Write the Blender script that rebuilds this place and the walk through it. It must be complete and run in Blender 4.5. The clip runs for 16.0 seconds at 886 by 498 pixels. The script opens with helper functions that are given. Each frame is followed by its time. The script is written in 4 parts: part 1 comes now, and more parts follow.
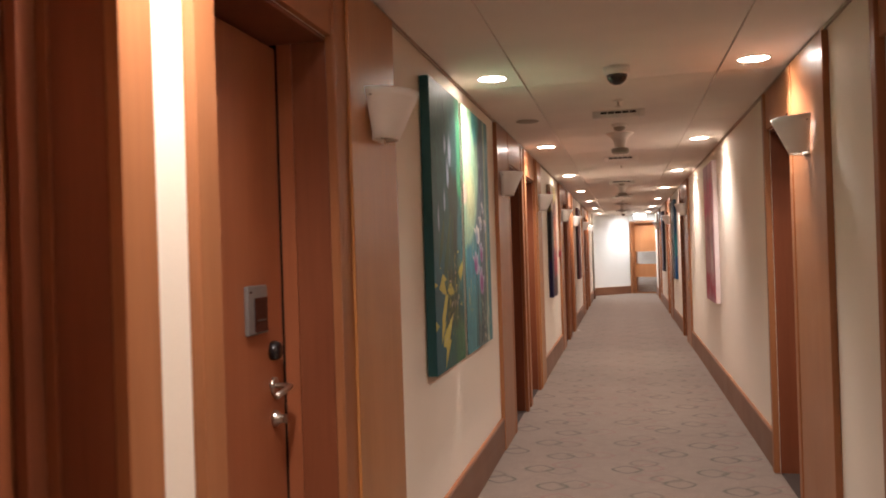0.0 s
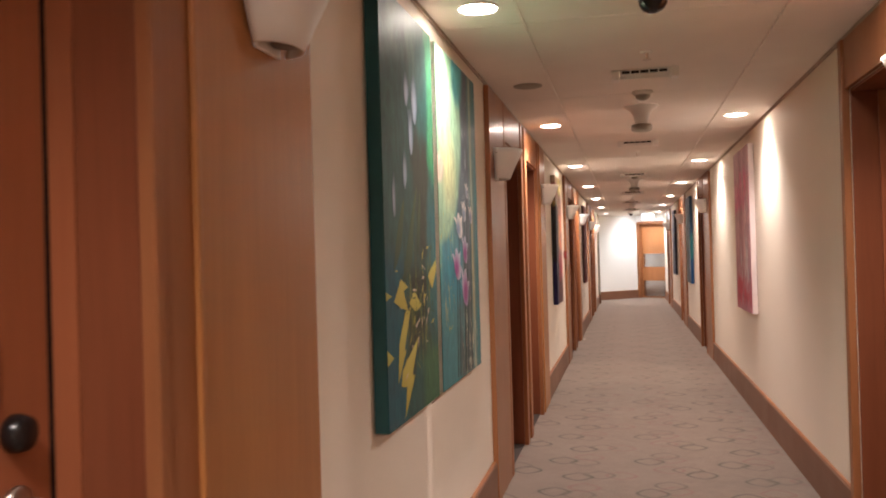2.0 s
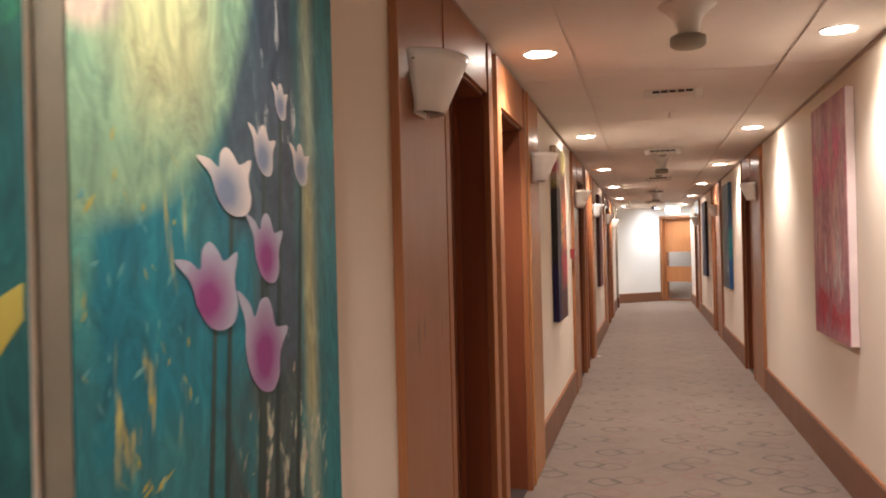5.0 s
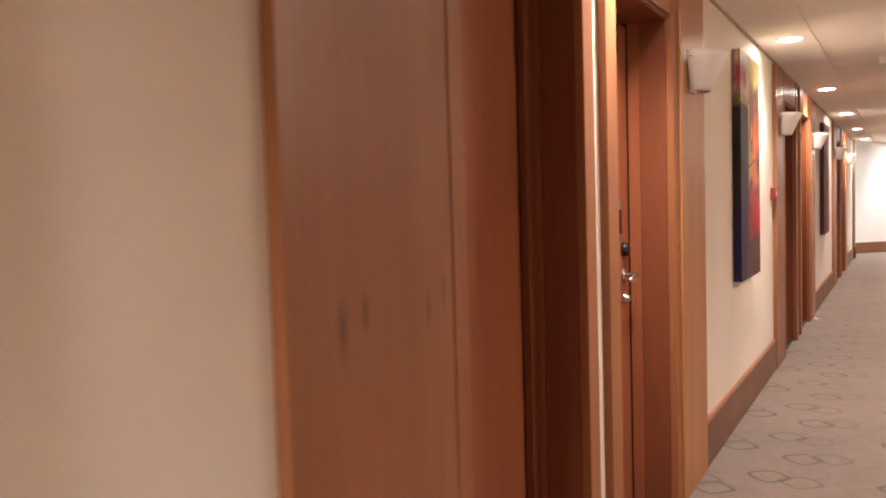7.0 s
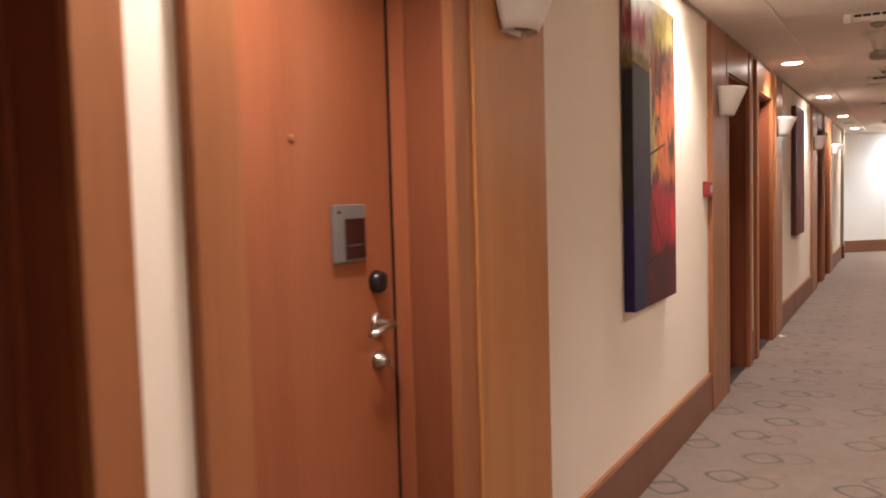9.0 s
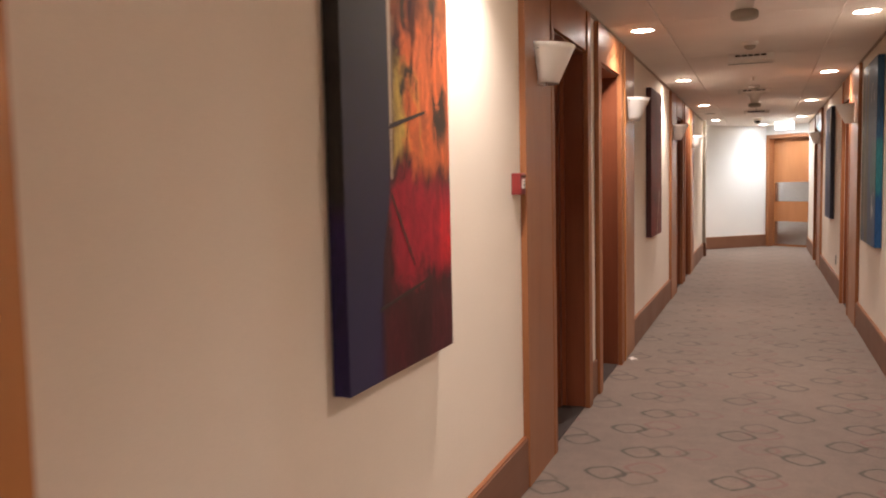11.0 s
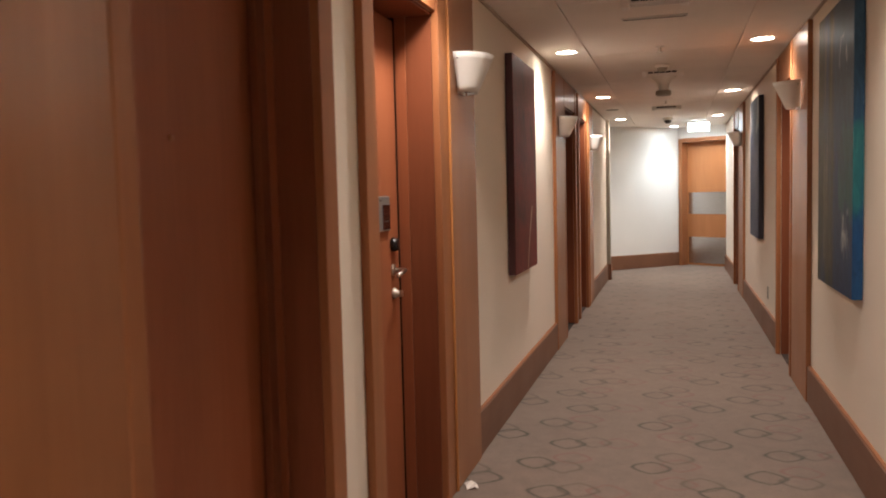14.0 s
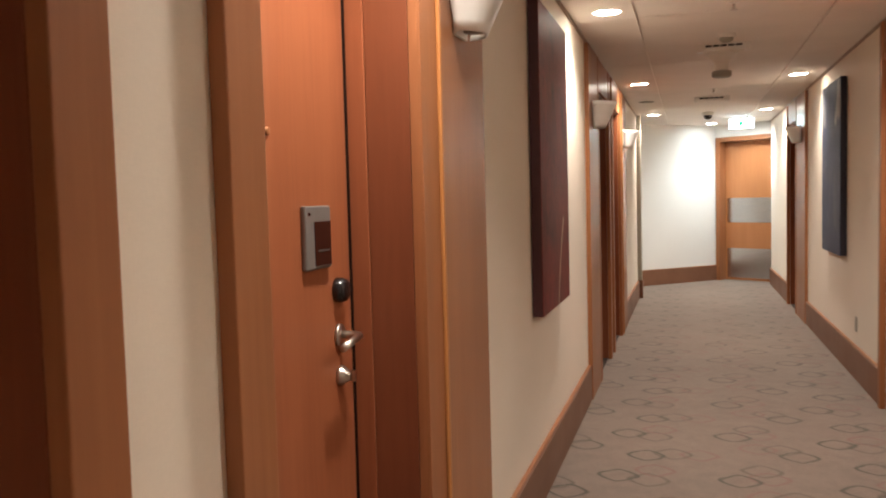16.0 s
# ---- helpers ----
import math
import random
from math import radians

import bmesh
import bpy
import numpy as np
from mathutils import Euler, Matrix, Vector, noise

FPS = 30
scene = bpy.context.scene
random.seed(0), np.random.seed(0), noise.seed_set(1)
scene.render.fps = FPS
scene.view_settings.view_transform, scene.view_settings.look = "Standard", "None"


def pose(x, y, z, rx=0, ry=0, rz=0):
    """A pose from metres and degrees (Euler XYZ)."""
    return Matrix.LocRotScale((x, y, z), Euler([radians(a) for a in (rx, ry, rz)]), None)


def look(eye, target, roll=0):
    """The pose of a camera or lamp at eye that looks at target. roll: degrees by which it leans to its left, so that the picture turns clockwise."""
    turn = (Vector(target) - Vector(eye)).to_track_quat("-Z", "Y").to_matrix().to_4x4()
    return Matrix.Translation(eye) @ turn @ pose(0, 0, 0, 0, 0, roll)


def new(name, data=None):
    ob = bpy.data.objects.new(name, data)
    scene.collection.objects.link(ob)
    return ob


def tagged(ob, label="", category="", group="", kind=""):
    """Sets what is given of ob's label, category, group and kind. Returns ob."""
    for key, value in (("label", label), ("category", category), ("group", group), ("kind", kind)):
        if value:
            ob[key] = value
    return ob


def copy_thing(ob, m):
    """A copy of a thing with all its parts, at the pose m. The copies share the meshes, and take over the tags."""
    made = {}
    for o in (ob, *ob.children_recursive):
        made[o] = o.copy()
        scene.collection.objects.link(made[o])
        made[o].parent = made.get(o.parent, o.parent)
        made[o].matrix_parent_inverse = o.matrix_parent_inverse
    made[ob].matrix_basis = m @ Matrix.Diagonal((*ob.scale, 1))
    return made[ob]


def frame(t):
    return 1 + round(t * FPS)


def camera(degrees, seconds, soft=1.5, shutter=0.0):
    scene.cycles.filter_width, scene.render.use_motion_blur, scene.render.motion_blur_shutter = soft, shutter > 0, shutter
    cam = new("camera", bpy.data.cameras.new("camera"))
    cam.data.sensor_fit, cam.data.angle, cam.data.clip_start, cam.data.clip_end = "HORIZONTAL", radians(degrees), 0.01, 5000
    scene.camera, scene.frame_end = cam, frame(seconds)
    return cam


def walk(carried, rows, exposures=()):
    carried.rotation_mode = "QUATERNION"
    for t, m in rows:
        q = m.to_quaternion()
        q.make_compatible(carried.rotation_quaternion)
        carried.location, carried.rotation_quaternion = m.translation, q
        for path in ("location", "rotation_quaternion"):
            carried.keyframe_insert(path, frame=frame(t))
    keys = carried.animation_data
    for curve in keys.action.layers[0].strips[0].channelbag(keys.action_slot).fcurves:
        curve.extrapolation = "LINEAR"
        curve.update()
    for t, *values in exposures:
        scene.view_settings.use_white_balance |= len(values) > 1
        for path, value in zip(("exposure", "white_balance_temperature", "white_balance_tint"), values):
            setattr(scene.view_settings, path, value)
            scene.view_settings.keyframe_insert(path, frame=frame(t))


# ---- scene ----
cam = camera(57.0, 16.0, soft=1.9, shutter=0.5)
EXPOSURES = [(0.0, -0.25, 6500, 10), (1.0, -0.4, 6500, 10), (1.6, -0.15, 6500, 10), (2.2, -0.1, 6500, 10), (3.5, -0.22, 6500, 10), (6.0, -0.22, 6500, 8), (6.5, 0.2, 6500, 9),
             (7.0, 0.18, 6500, 10), (8.0, 0.0, 6500, 10), (9.0, -0.2, 6500, 10), (9.5, -0.28, 6500, 10), (10.0, -0.3, 6500, 10),
             (12.5, -0.6, 6500, 10), (13.2, -0.7, 6500, 8), (14.0, -0.6, 6500, 6), (14.5, -0.46, 6500, 4), (15.2, -0.36, 6500, 2), (16.0, -0.32, 6500, 2)]
PATH = [
    (0, (0.003, 1.224, 1.45), (-0.432, 3.176, 1.458), -1.8),
    (0.5, (0.024, 1.545, 1.422), (-0.412, 3.497, 1.434), -1.8),
    (1, (-0.013, 1.85, 1.42), (-0.45, 3.801, 1.434), -1.7),
    (1.5, (-0.128, 2.166, 1.448), (-0.565, 4.118, 1.461), -1.6),
    (2, (-0.133, 2.493, 1.422), (-0.573, 4.444, 1.436), -1.6),
    (2.5, (-0.148, 2.864, 1.428), (-0.59, 4.814, 1.439), -1.6),
    (3, (-0.247, 3.269, 1.451), (-0.691, 5.219, 1.46), -1.5),
    (3.5, (-0.247, 3.648, 1.42), (-0.692, 5.598, 1.431), -1.5),
    (3.7, (-0.214, 3.823, 1.423), (-0.66, 5.772, 1.432), -1.4),
    (5.8, (-0.178, 5.208, 1.428), (-0.768, 7.118, 1.433), -1.6),
    (6, (-0.138, 5.281, 1.401), (-0.848, 7.151, 1.407), -2.1),
    (6.5, (-0.06, 5.668, 1.428), (-1.0, 7.433, 1.395), -1.9),
    (7, (-0.033, 6.099, 1.385), (-1.013, 7.839, 1.271), -1.7),
    (7.5, (0.028, 6.521, 1.392), (-0.957, 8.258, 1.264), -1.8),
    (8, (0.084, 6.947, 1.387), (-0.903, 8.682, 1.264), -1.9),
    (8.5, (0.101, 7.355, 1.396), (-0.885, 9.09, 1.268), -1.8),
    (9, (0.148, 7.75, 1.384), (-0.838, 9.485, 1.253), -1.6),
    (9.5, (0.122, 8.162, 1.385), (-0.76, 9.952, 1.246), -1.4),
    (10, (0.109, 8.576, 1.408), (-0.672, 10.41, 1.25), -1.2),
    (10.2, (0.102, 8.721, 1.392), (-0.658, 10.564, 1.232), -1.2),
    (12.3, (0.087, 10.629, 1.381), (-0.57, 12.513, 1.239), -1.5),
    (12.5, (0.105, 10.791, 1.387), (-0.518, 12.687, 1.25), -1.5),
    (13, (0.136, 11.231, 1.389), (-0.452, 13.138, 1.252), -1.5),
    (13.5, (0.105, 11.687, 1.384), (-0.472, 13.597, 1.245), -1.4),
    (14, (0.092, 12.114, 1.376), (-0.456, 14.032, 1.239), -1.4),
    (14.5, (0.035, 12.548, 1.378), (-0.512, 14.467, 1.242), -1.4),
    (15, (-0.06, 12.934, 1.393), (-0.611, 14.853, 1.261), -1.2),
    (15.5, (-0.132, 13.295, 1.391), (-0.689, 15.211, 1.26), -1.1),
    (16, (-0.252, 13.593, 1.375), (-0.83, 15.503, 1.254), -1.5),
]
walk(cam, [(t, look(eye, target, roll)) for t, eye, target, roll in PATH], EXPOSURES)

# ---- plan, in metres ----
XL, XR, H = -0.91, 0.91, 2.41          # wall faces and ceiling height
BAYS = (2.78, 8.66, 14.54, 20.70)       # centres of the twin doors on the left-hand wall
# each pair of doors, from its centre: near panel, near opening, wall strip between the posts, far opening, far panel
PAIRS = ((-1.62, -1.02, -0.24, -0.13, 0.030, 0.122, 0.905, 1.045, 1.60),
         (-1.57, -0.955, -0.150, -0.056, 0.072, 0.185, 0.975, 1.10, 1.60),
         (-1.63, -1.10, -0.250, -0.155, 0.090, 0.195, 0.975, 1.14, 1.62),
         (-1.62, -1.00, -0.200, -0.110, 0.085, 0.185, 0.965, 1.10, 1.62))
RIGHT = (3.94, 6.27, 14.36, 18.78, 23.80)  # centres of the single doors on the right-hand wall
DOOR_H, RECESS, WALL_T = 2.15, 0.172, 0.30
Y0, Y_LEFT_END, Y_RIGHT_END = -3.0, 24.74, 26.55
LIGHTS_Y = (-0.6, 2.62, 5.73, 8.92, 12.1, 15.24, 18.36, 21.55, 24.72)
WARM, COOL = (1.0, 0.874, 0.83), (0.84, 0.91, 1.0)

# ---- light ----
world = bpy.data.worlds.new("world")
world.use_nodes = True
world.node_tree.nodes["Background"].inputs[0].default_value = (0.02, 0.018, 0.016, 1)
world.node_tree.nodes["Background"].inputs[1].default_value = 0.2
scene.world = world


def spot(x, y, watts, colour, degrees=130, blend=1.0, radius=0.05, z=H - 0.04):
    data = bpy.data.lights.new("downlight_beam", "SPOT")
    data.energy, data.color, data.spot_size, data.spot_blend, data.shadow_soft_size = watts, colour, radians(degrees), blend, radius
    new("downlight_beam", data).matrix_world = pose(x, y, z)


for y in LIGHTS_Y:
    for x in (-0.69, 0.69):
        spot(x, y, 126, WARM)
spot(0.06, 26.60, 42, COOL, 100)
spot(0.50, 26.30, 120, COOL, 165)


# ---- materials ----
class Graph:
    """Short hand for a node material."""

    def __init__(self, name, rough=0.6, metal=0.0):
        self.mat = bpy.data.materials.new(name)
        self.mat.use_nodes = True
        self.t = self.mat.node_tree
        self.bsdf = self.t.nodes["Principled BSDF"]
        self.set("Roughness", rough), self.set("Metallic", metal)

    def set(self, key, value):
        socket = self.bsdf.inputs[key]
        if isinstance(value, bpy.types.NodeSocket):
            self.t.links.new(value, socket)
        else:
            socket.default_value = (*value, 1) if isinstance(value, tuple) and len(value) == 3 else value
        return self

    def node(self, kind, **links):
        n = self.t.nodes.new(kind)
        for key, value in links.items():
            self.plug(n.inputs[key.replace("_", " ")], value)
        return n

    def plug(self, socket, value):
        if isinstance(value, bpy.types.NodeSocket):
            self.t.links.new(value, socket)
        else:
            socket.default_value = (*value, 1) if isinstance(value, tuple) and socket.type == "RGBA" and len(value) == 3 else value

    def math(self, op, a, b=0.0, clamp=False):
        n = self.t.nodes.new("ShaderNodeMath")
        n.operation, n.use_clamp = op, clamp
        self.plug(n.inputs[0], a), self.plug(n.inputs[1], b)
        return n.outputs[0]

    def coords(self, kind="Object", scale=(1, 1, 1), offset=(0, 0, 0)):
        c = self.t.nodes.new("ShaderNodeTexCoord")
        m = self.t.nodes.new("ShaderNodeMapping")
        self.t.links.new(c.outputs[kind], m.inputs[0])
        m.inputs["Scale"].default_value, m.inputs["Location"].default_value = scale, offset
        return m.outputs[0]

    def world_coords(self, scale=(1, 1, 1)):
        g = self.t.nodes.new("ShaderNodeNewGeometry")
        m = self.t.nodes.new("ShaderNodeMapping")
        self.t.links.new(g.outputs["Position"], m.inputs[0])
        m.inputs["Scale"].default_value = scale
        return m.outputs[0]

    def grain(self, vec, scale, detail=4.0, rough=0.5, twist=0.0):
        return self.node("ShaderNodeTexNoise", Vector=vec, Scale=scale, Detail=detail, Roughness=rough, Distortion=twist).outputs["Fac"]

    def ramp(self, fac, stops, smooth=True):
        n = self.node("ShaderNodeValToRGB", Fac=fac)
        n.color_ramp.interpolation = "LINEAR" if smooth else "CONSTANT"
        while len(n.color_ramp.elements) < len(stops):
            n.color_ramp.elements.new(0.5)
        for e, (at, colour) in zip(n.color_ramp.elements, stops):
            e.position, e.color = at, (*colour, 1)
        return n.outputs[0]

    def mix(self, fac, a, b, blend="MIX"):
        n = self.t.nodes.new("ShaderNodeMix")
        n.data_type, n.blend_type = "RGBA", blend
        self.plug(n.inputs[0], fac), self.plug(n.inputs[6], a), self.plug(n.inputs[7], b)
        return n.outputs[2]

    def bump(self, height, strength=0.2, distance=0.002):
        self.set("Normal", self.node("ShaderNodeBump", Strength=strength, Distance=distance, Height=height).outputs[0])
        return self

    def split(self, vec):
        return self.node("ShaderNodeSeparateXYZ", Vector=vec).outputs


def wood(name, dark, mid, light, rough=0.34, axis="z", coat=0.35, scuffs=()):
    g = Graph(name, rough)
    fine = {"z": (26, 26, 1.3), "y": (26, 1.3, 26), "x": (1.3, 26, 26)}[axis]
    broad = {"z": (3, 3, 0.35), "y": (3, 0.35, 3), "x": (0.35, 3, 3)}[axis]
    f = g.grain(g.world_coords(fine), 2.2, 6, 0.62, 0.5)
    b = g.grain(g.world_coords(broad), 1.4, 3, 0.5, 1.0)
    info = g.t.nodes.new("ShaderNodeObjectInfo").outputs["Random"]
    v = g.math("ADD", g.math("MULTIPLY", f, 0.40), g.math("MULTIPLY", b, 0.60))
    col = g.ramp(v, [(0.22, dark), (0.5, mid), (0.78, light)])
    col = g.mix(g.math("MULTIPLY", info, 0.12), col, dark)
    for y, z, ry, rz in scuffs:
        _, wy, wz = g.split(g.world_coords())
        a, c = g.math("DIVIDE", g.math("SUBTRACT", wy, y), ry), g.math("DIVIDE", g.math("SUBTRACT", wz, z), rz)
        d = g.math("ADD", g.math("SQRT", g.math("ADD", g.math("MULTIPLY", a, a), g.math("MULTIPLY", c, c))), g.math("MULTIPLY", g.grain(g.world_coords((40, 40, 12)), 1.5, 4), 0.5))
        col = g.mix(g.math("MULTIPLY", g.math("SUBTRACT", 1.2, d, clamp=True), 0.6), col, (0.035, 0.014, 0.010))
    g.set("Base Color", col).set("Coat Weight", coat).set("Coat Roughness", 0.22).set("Specular IOR Level", 0.3)
    smear = g.grain(g.world_coords((1.5, 1.5, 1.5)), 2.0, 4)
    g.set("Roughness", g.math("ADD", rough - 0.08, g.math("MULTIPLY", smear, 0.18)))
    return g.bump(f, 0.07, 0.001).mat


def plain(name, colour, rough=0.5, metal=0.0, vary=0.12, scale=14.0, bump=0.05):
    g = Graph(name, rough, metal)
    n = g.grain(g.coords(), scale, 5)
    dark = tuple(c * (1 - vary) for c in colour)
    g.set("Base Color", g.ramp(n, [(0.3, dark), (0.7, colour)]))
    return g.bump(n, bump, 0.001).mat


def wallpaper(name, colour):
    g = Graph(name, 0.72)
    p = g.world_coords()
    fine = g.grain(g.world_coords((60, 60, 14)), 5, 4, 0.6)
    weave = g.grain(g.world_coords((14, 14, 60)), 5, 3, 0.6)
    broad = g.grain(p, 0.9, 4, 0.55)
    v = g.math("ADD", g.math("MULTIPLY", g.math("ADD", fine, weave), 0.25), g.math("MULTIPLY", broad, 0.5))
    lo = tuple(c * 0.90 for c in colour)
    g.set("Base Color", g.ramp(v, [(0.32, lo), (0.66, colour)]))
    return g.bump(g.math("ADD", fine, weave), 0.10, 0.0015).mat


def carpet():
    """Loop-pile carpet with groups of three linked, rounded diamonds in olive, brown and faded pink."""
    g = Graph("carpet", 0.95)
    p = g.world_coords()
    pile = g.grain(p, 420, 2, 0.7)
    tuft = g.grain(p, 60, 4, 0.65)
    broad = g.grain(p, 1.6, 4, 0.6)
    mottle = g.grain(p, 11, 3, 0.6)
    v = g.math("ADD", g.math("MULTIPLY", tuft, 0.35), g.math("ADD", g.math("MULTIPLY", broad, 0.3), g.math("MULTIPLY", mottle, 0.35)))
    col = g.ramp(v, [(0.34, (0.140, 0.098, 0.073)), (0.5, (0.186, 0.134, 0.101)), (0.66, (0.232, 0.170, 0.130))])
    wob = g.node("ShaderNodeTexNoise", Vector=p, Scale=14.0, Detail=2.0)
    wx = g.math("MULTIPLY", g.math("SUBTRACT", wob.outputs["Fac"], 0.5), 0.022)
    x, y, _ = g.split(p)
    x, y = g.math("ADD", x, wx), g.math("SUBTRACT", y, wx)
    CX, CY = 1.095, 0.732               # one repeat of the pattern, across and along the corridor
    OLIVE, BROWN, PINK = ((0.040, 0.027, 0.014), 0.95), ((0.075, 0.048, 0.030), 0.78), ((0.185, 0.070, 0.058), 0.72)
    groups = [((0.0, 0.0), ((0.0, 0.0, OLIVE), (0.134, 0.050, BROWN), (0.268, 0.050, PINK))),
              ((-0.118, 0.390), ((0.0, 0.0, OLIVE), (0.170, 0.105, PINK), (0.146, -0.038, BROWN))),
              ((0.762, 0.123), ((0.0, 0.0, OLIVE), (-0.078, 0.103, BROWN), (-0.197, 0.100, PINK))),
              ((0.449, 0.423), ((0.0, 0.0, OLIVE), (0.110, 0.165, BROWN), (0.137, 0.058, PINK)))]
    for (gx, gy), shapes in groups:
        for sx, sy, (colour, strength) in reversed(shapes):
            u = g.math("ADD", g.math("DIVIDE", g.math("SUBTRACT", x, -0.477 + gx + sx), CX), 0.5)
            w = g.math("ADD", g.math("DIVIDE", g.math("SUBTRACT", y, 17.213 + gy + sy), CY), 0.5)
            lx = g.math("ABSOLUTE", g.math("SUBTRACT", g.math("FRACT", u), 0.5))
            ly = g.math("ABSOLUTE", g.math("SUBTRACT", g.math("FRACT", w), 0.5))
            a = g.math("POWER", g.math("MULTIPLY", lx, CX / 0.092), 1.2)
            b = g.math("POWER", g.math("MULTIPLY", ly, CY / 0.088), 1.55)
            off = g.math("ABSOLUTE", g.math("SUBTRACT", g.math("ADD", a, b), 1.0))
            line = g.math("SUBTRACT", 1.0, g.math("DIVIDE", off, 0.20), clamp=True)
            fade = g.math("MULTIPLY", g.math("POWER", line, 0.6), strength)
            worn = g.math("MULTIPLY", fade, g.math("ADD", 0.25, g.math("MULTIPLY", g.math("ADD", tuft, broad), 0.85)), clamp=True)
            col = g.mix(worn, col, colour)
    col = g.mix(g.math("MULTIPLY", pile, 0.25), col, (0.22, 0.18, 0.15), "MULTIPLY")
    g.set("Base Color", col).set("Sheen Weight", 0.25)
    return g.bump(g.math("ADD", g.math("MULTIPLY", pile, 0.5), tuft), 0.28, 0.003).mat


def glow(name, colour, strength):
    g = Graph(name, 0.5)
    return g.set("Base Color", colour).set("Emission Color", colour).set("Emission Strength", strength).mat


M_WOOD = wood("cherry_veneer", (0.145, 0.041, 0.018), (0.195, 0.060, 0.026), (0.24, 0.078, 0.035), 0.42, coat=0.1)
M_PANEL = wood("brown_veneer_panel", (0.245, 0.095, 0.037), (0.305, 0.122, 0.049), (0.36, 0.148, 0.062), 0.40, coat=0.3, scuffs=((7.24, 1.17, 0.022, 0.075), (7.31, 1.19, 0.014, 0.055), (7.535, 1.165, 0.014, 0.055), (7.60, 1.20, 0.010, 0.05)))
# lit copy of the panel veneer: its sheen under the lamps put into colour
M_PANEL_LIT = wood("veneer_panel_lit", (0.34, 0.135, 0.040), (0.42, 0.175, 0.055), (0.49, 0.21, 0.070), 0.40, coat=0.3)
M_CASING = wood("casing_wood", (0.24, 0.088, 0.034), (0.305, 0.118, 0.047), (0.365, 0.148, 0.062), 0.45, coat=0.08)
M_DOOR = wood("door_veneer", (0.212, 0.063, 0.026), (0.28, 0.088, 0.037), (0.335, 0.112, 0.048), 0.44, coat=0.1)
M_BASE = wood("baseboard_wood", (0.150, 0.066, 0.037), (0.190, 0.086, 0.048), (0.225, 0.105, 0.060), 0.45, "y", 0.1)
M_FIRE = wood("maple_veneer", (0.34, 0.128, 0.046), (0.42, 0.167, 0.062), (0.48, 0.20, 0.078), 0.4)
M_WALL = wallpaper("cream_wallpaper", (0.81, 0.725, 0.61))
M_WALL_FAR = wallpaper("white_wallpaper", (0.78, 0.76, 0.72))
M_CEIL = plain("ceiling_paint", (0.86, 0.80, 0.735), 0.8, vary=0.06, scale=3.0)
M_GAP = plain("shadow_gap", (0.42, 0.34, 0.27), 0.8)
M_GREY = plain("grey_paint", (0.36, 0.33, 0.27), 0.6, vary=0.06)
M_CARPET = carpet()
M_WHITE = plain("white_plastic", (0.84, 0.81, 0.76), 0.42, vary=0.05)
M_GLASS = plain("opal_glass", (0.88, 0.86, 0.82), 0.28, vary=0.05, scale=6)
M_BLACK = plain("black_plastic", (0.012, 0.009, 0.009), 0.22)
M_DARKRED = plain("reader_window", (0.030, 0.008, 0.006), 0.15)
M_NICKEL = plain("satin_nickel", (0.62, 0.56, 0.50), 0.28, 1.0, 0.1)
M_STEEL = plain("brushed_steel", (0.60, 0.585, 0.57), 0.24, 1.0, 0.1)
M_SILVER = plain("silver_plastic", (0.19, 0.175, 0.165), 0.42, 0.3)
M_RED = plain("red_plastic", (0.21, 0.020, 0.018), 0.45)
M_SMOKED = plain("smoked_dome", (0.018, 0.016, 0.016), 0.08)
M_DARK_BROWN = plain("dark_brown", (0.045, 0.030, 0.023), 0.8)
M_SLOT = plain("dark_void", (0.02, 0.016, 0.013), 0.9)
M_LAMP = glow("lamp_warm", (1.0, 0.87, 0.76), 100.0)
M_LAMP_COOL = glow("lamp_cool", (0.86, 0.93, 1.0), 120.0)
M_SIGN = glow("sign_light", (0.74, 0.90, 1.0), 20.0)
M_SIGN_GREEN = glow("sign_green", (0.02, 0.55, 0.20), 1.2)
M_PAPER = plain("paper", (0.75, 0.68, 0.62), 0.7)


# ---- mesh helpers ----
def mesh_object(name, bm, material, parent=None, smooth=False):
    me = bpy.data.meshes.new(name)
    bmesh.ops.recalc_face_normals(bm, faces=bm.faces)
    bm.to_mesh(me)
    bm.free()
    for m in (material if isinstance(material, (list, tuple)) else [material]):
        me.materials.append(m)
    if smooth:
        me.polygons.foreach_set("use_smooth", [True] * len(me.polygons))
    ob = new(name, me)
    ob.parent = parent
    return ob


def part(name, bm, material, parent, label="", smooth=False):
    ob = mesh_object(name, bm, material, parent, smooth)
    return tagged(ob, label) if label else ob


def thing(name, m, label, category, group="", kind=""):
    ob = new(name)
    ob.empty_display_size = 0.1
    ob.matrix_basis = m
    return tagged(ob, label, category, group, kind)


def box(x0, x1, y0, y1, z0, z1, bevel=0.0, bm=None):
    out = bm or bmesh.new()
    made = bmesh.ops.create_cube(out, size=1.0)["verts"]
    for v in made:
        v.co = Vector((x0 + (v.co.x + 0.5) * (x1 - x0), y0 + (v.co.y + 0.5) * (y1 - y0), z0 + (v.co.z + 0.5) * (z1 - z0)))
    if bevel:
        edges = {e for v in made for e in v.link_edges}
        bmesh.ops.bevel(out, geom=list(edges), offset=bevel, segments=2, profile=0.6, affect="EDGES")
    return out


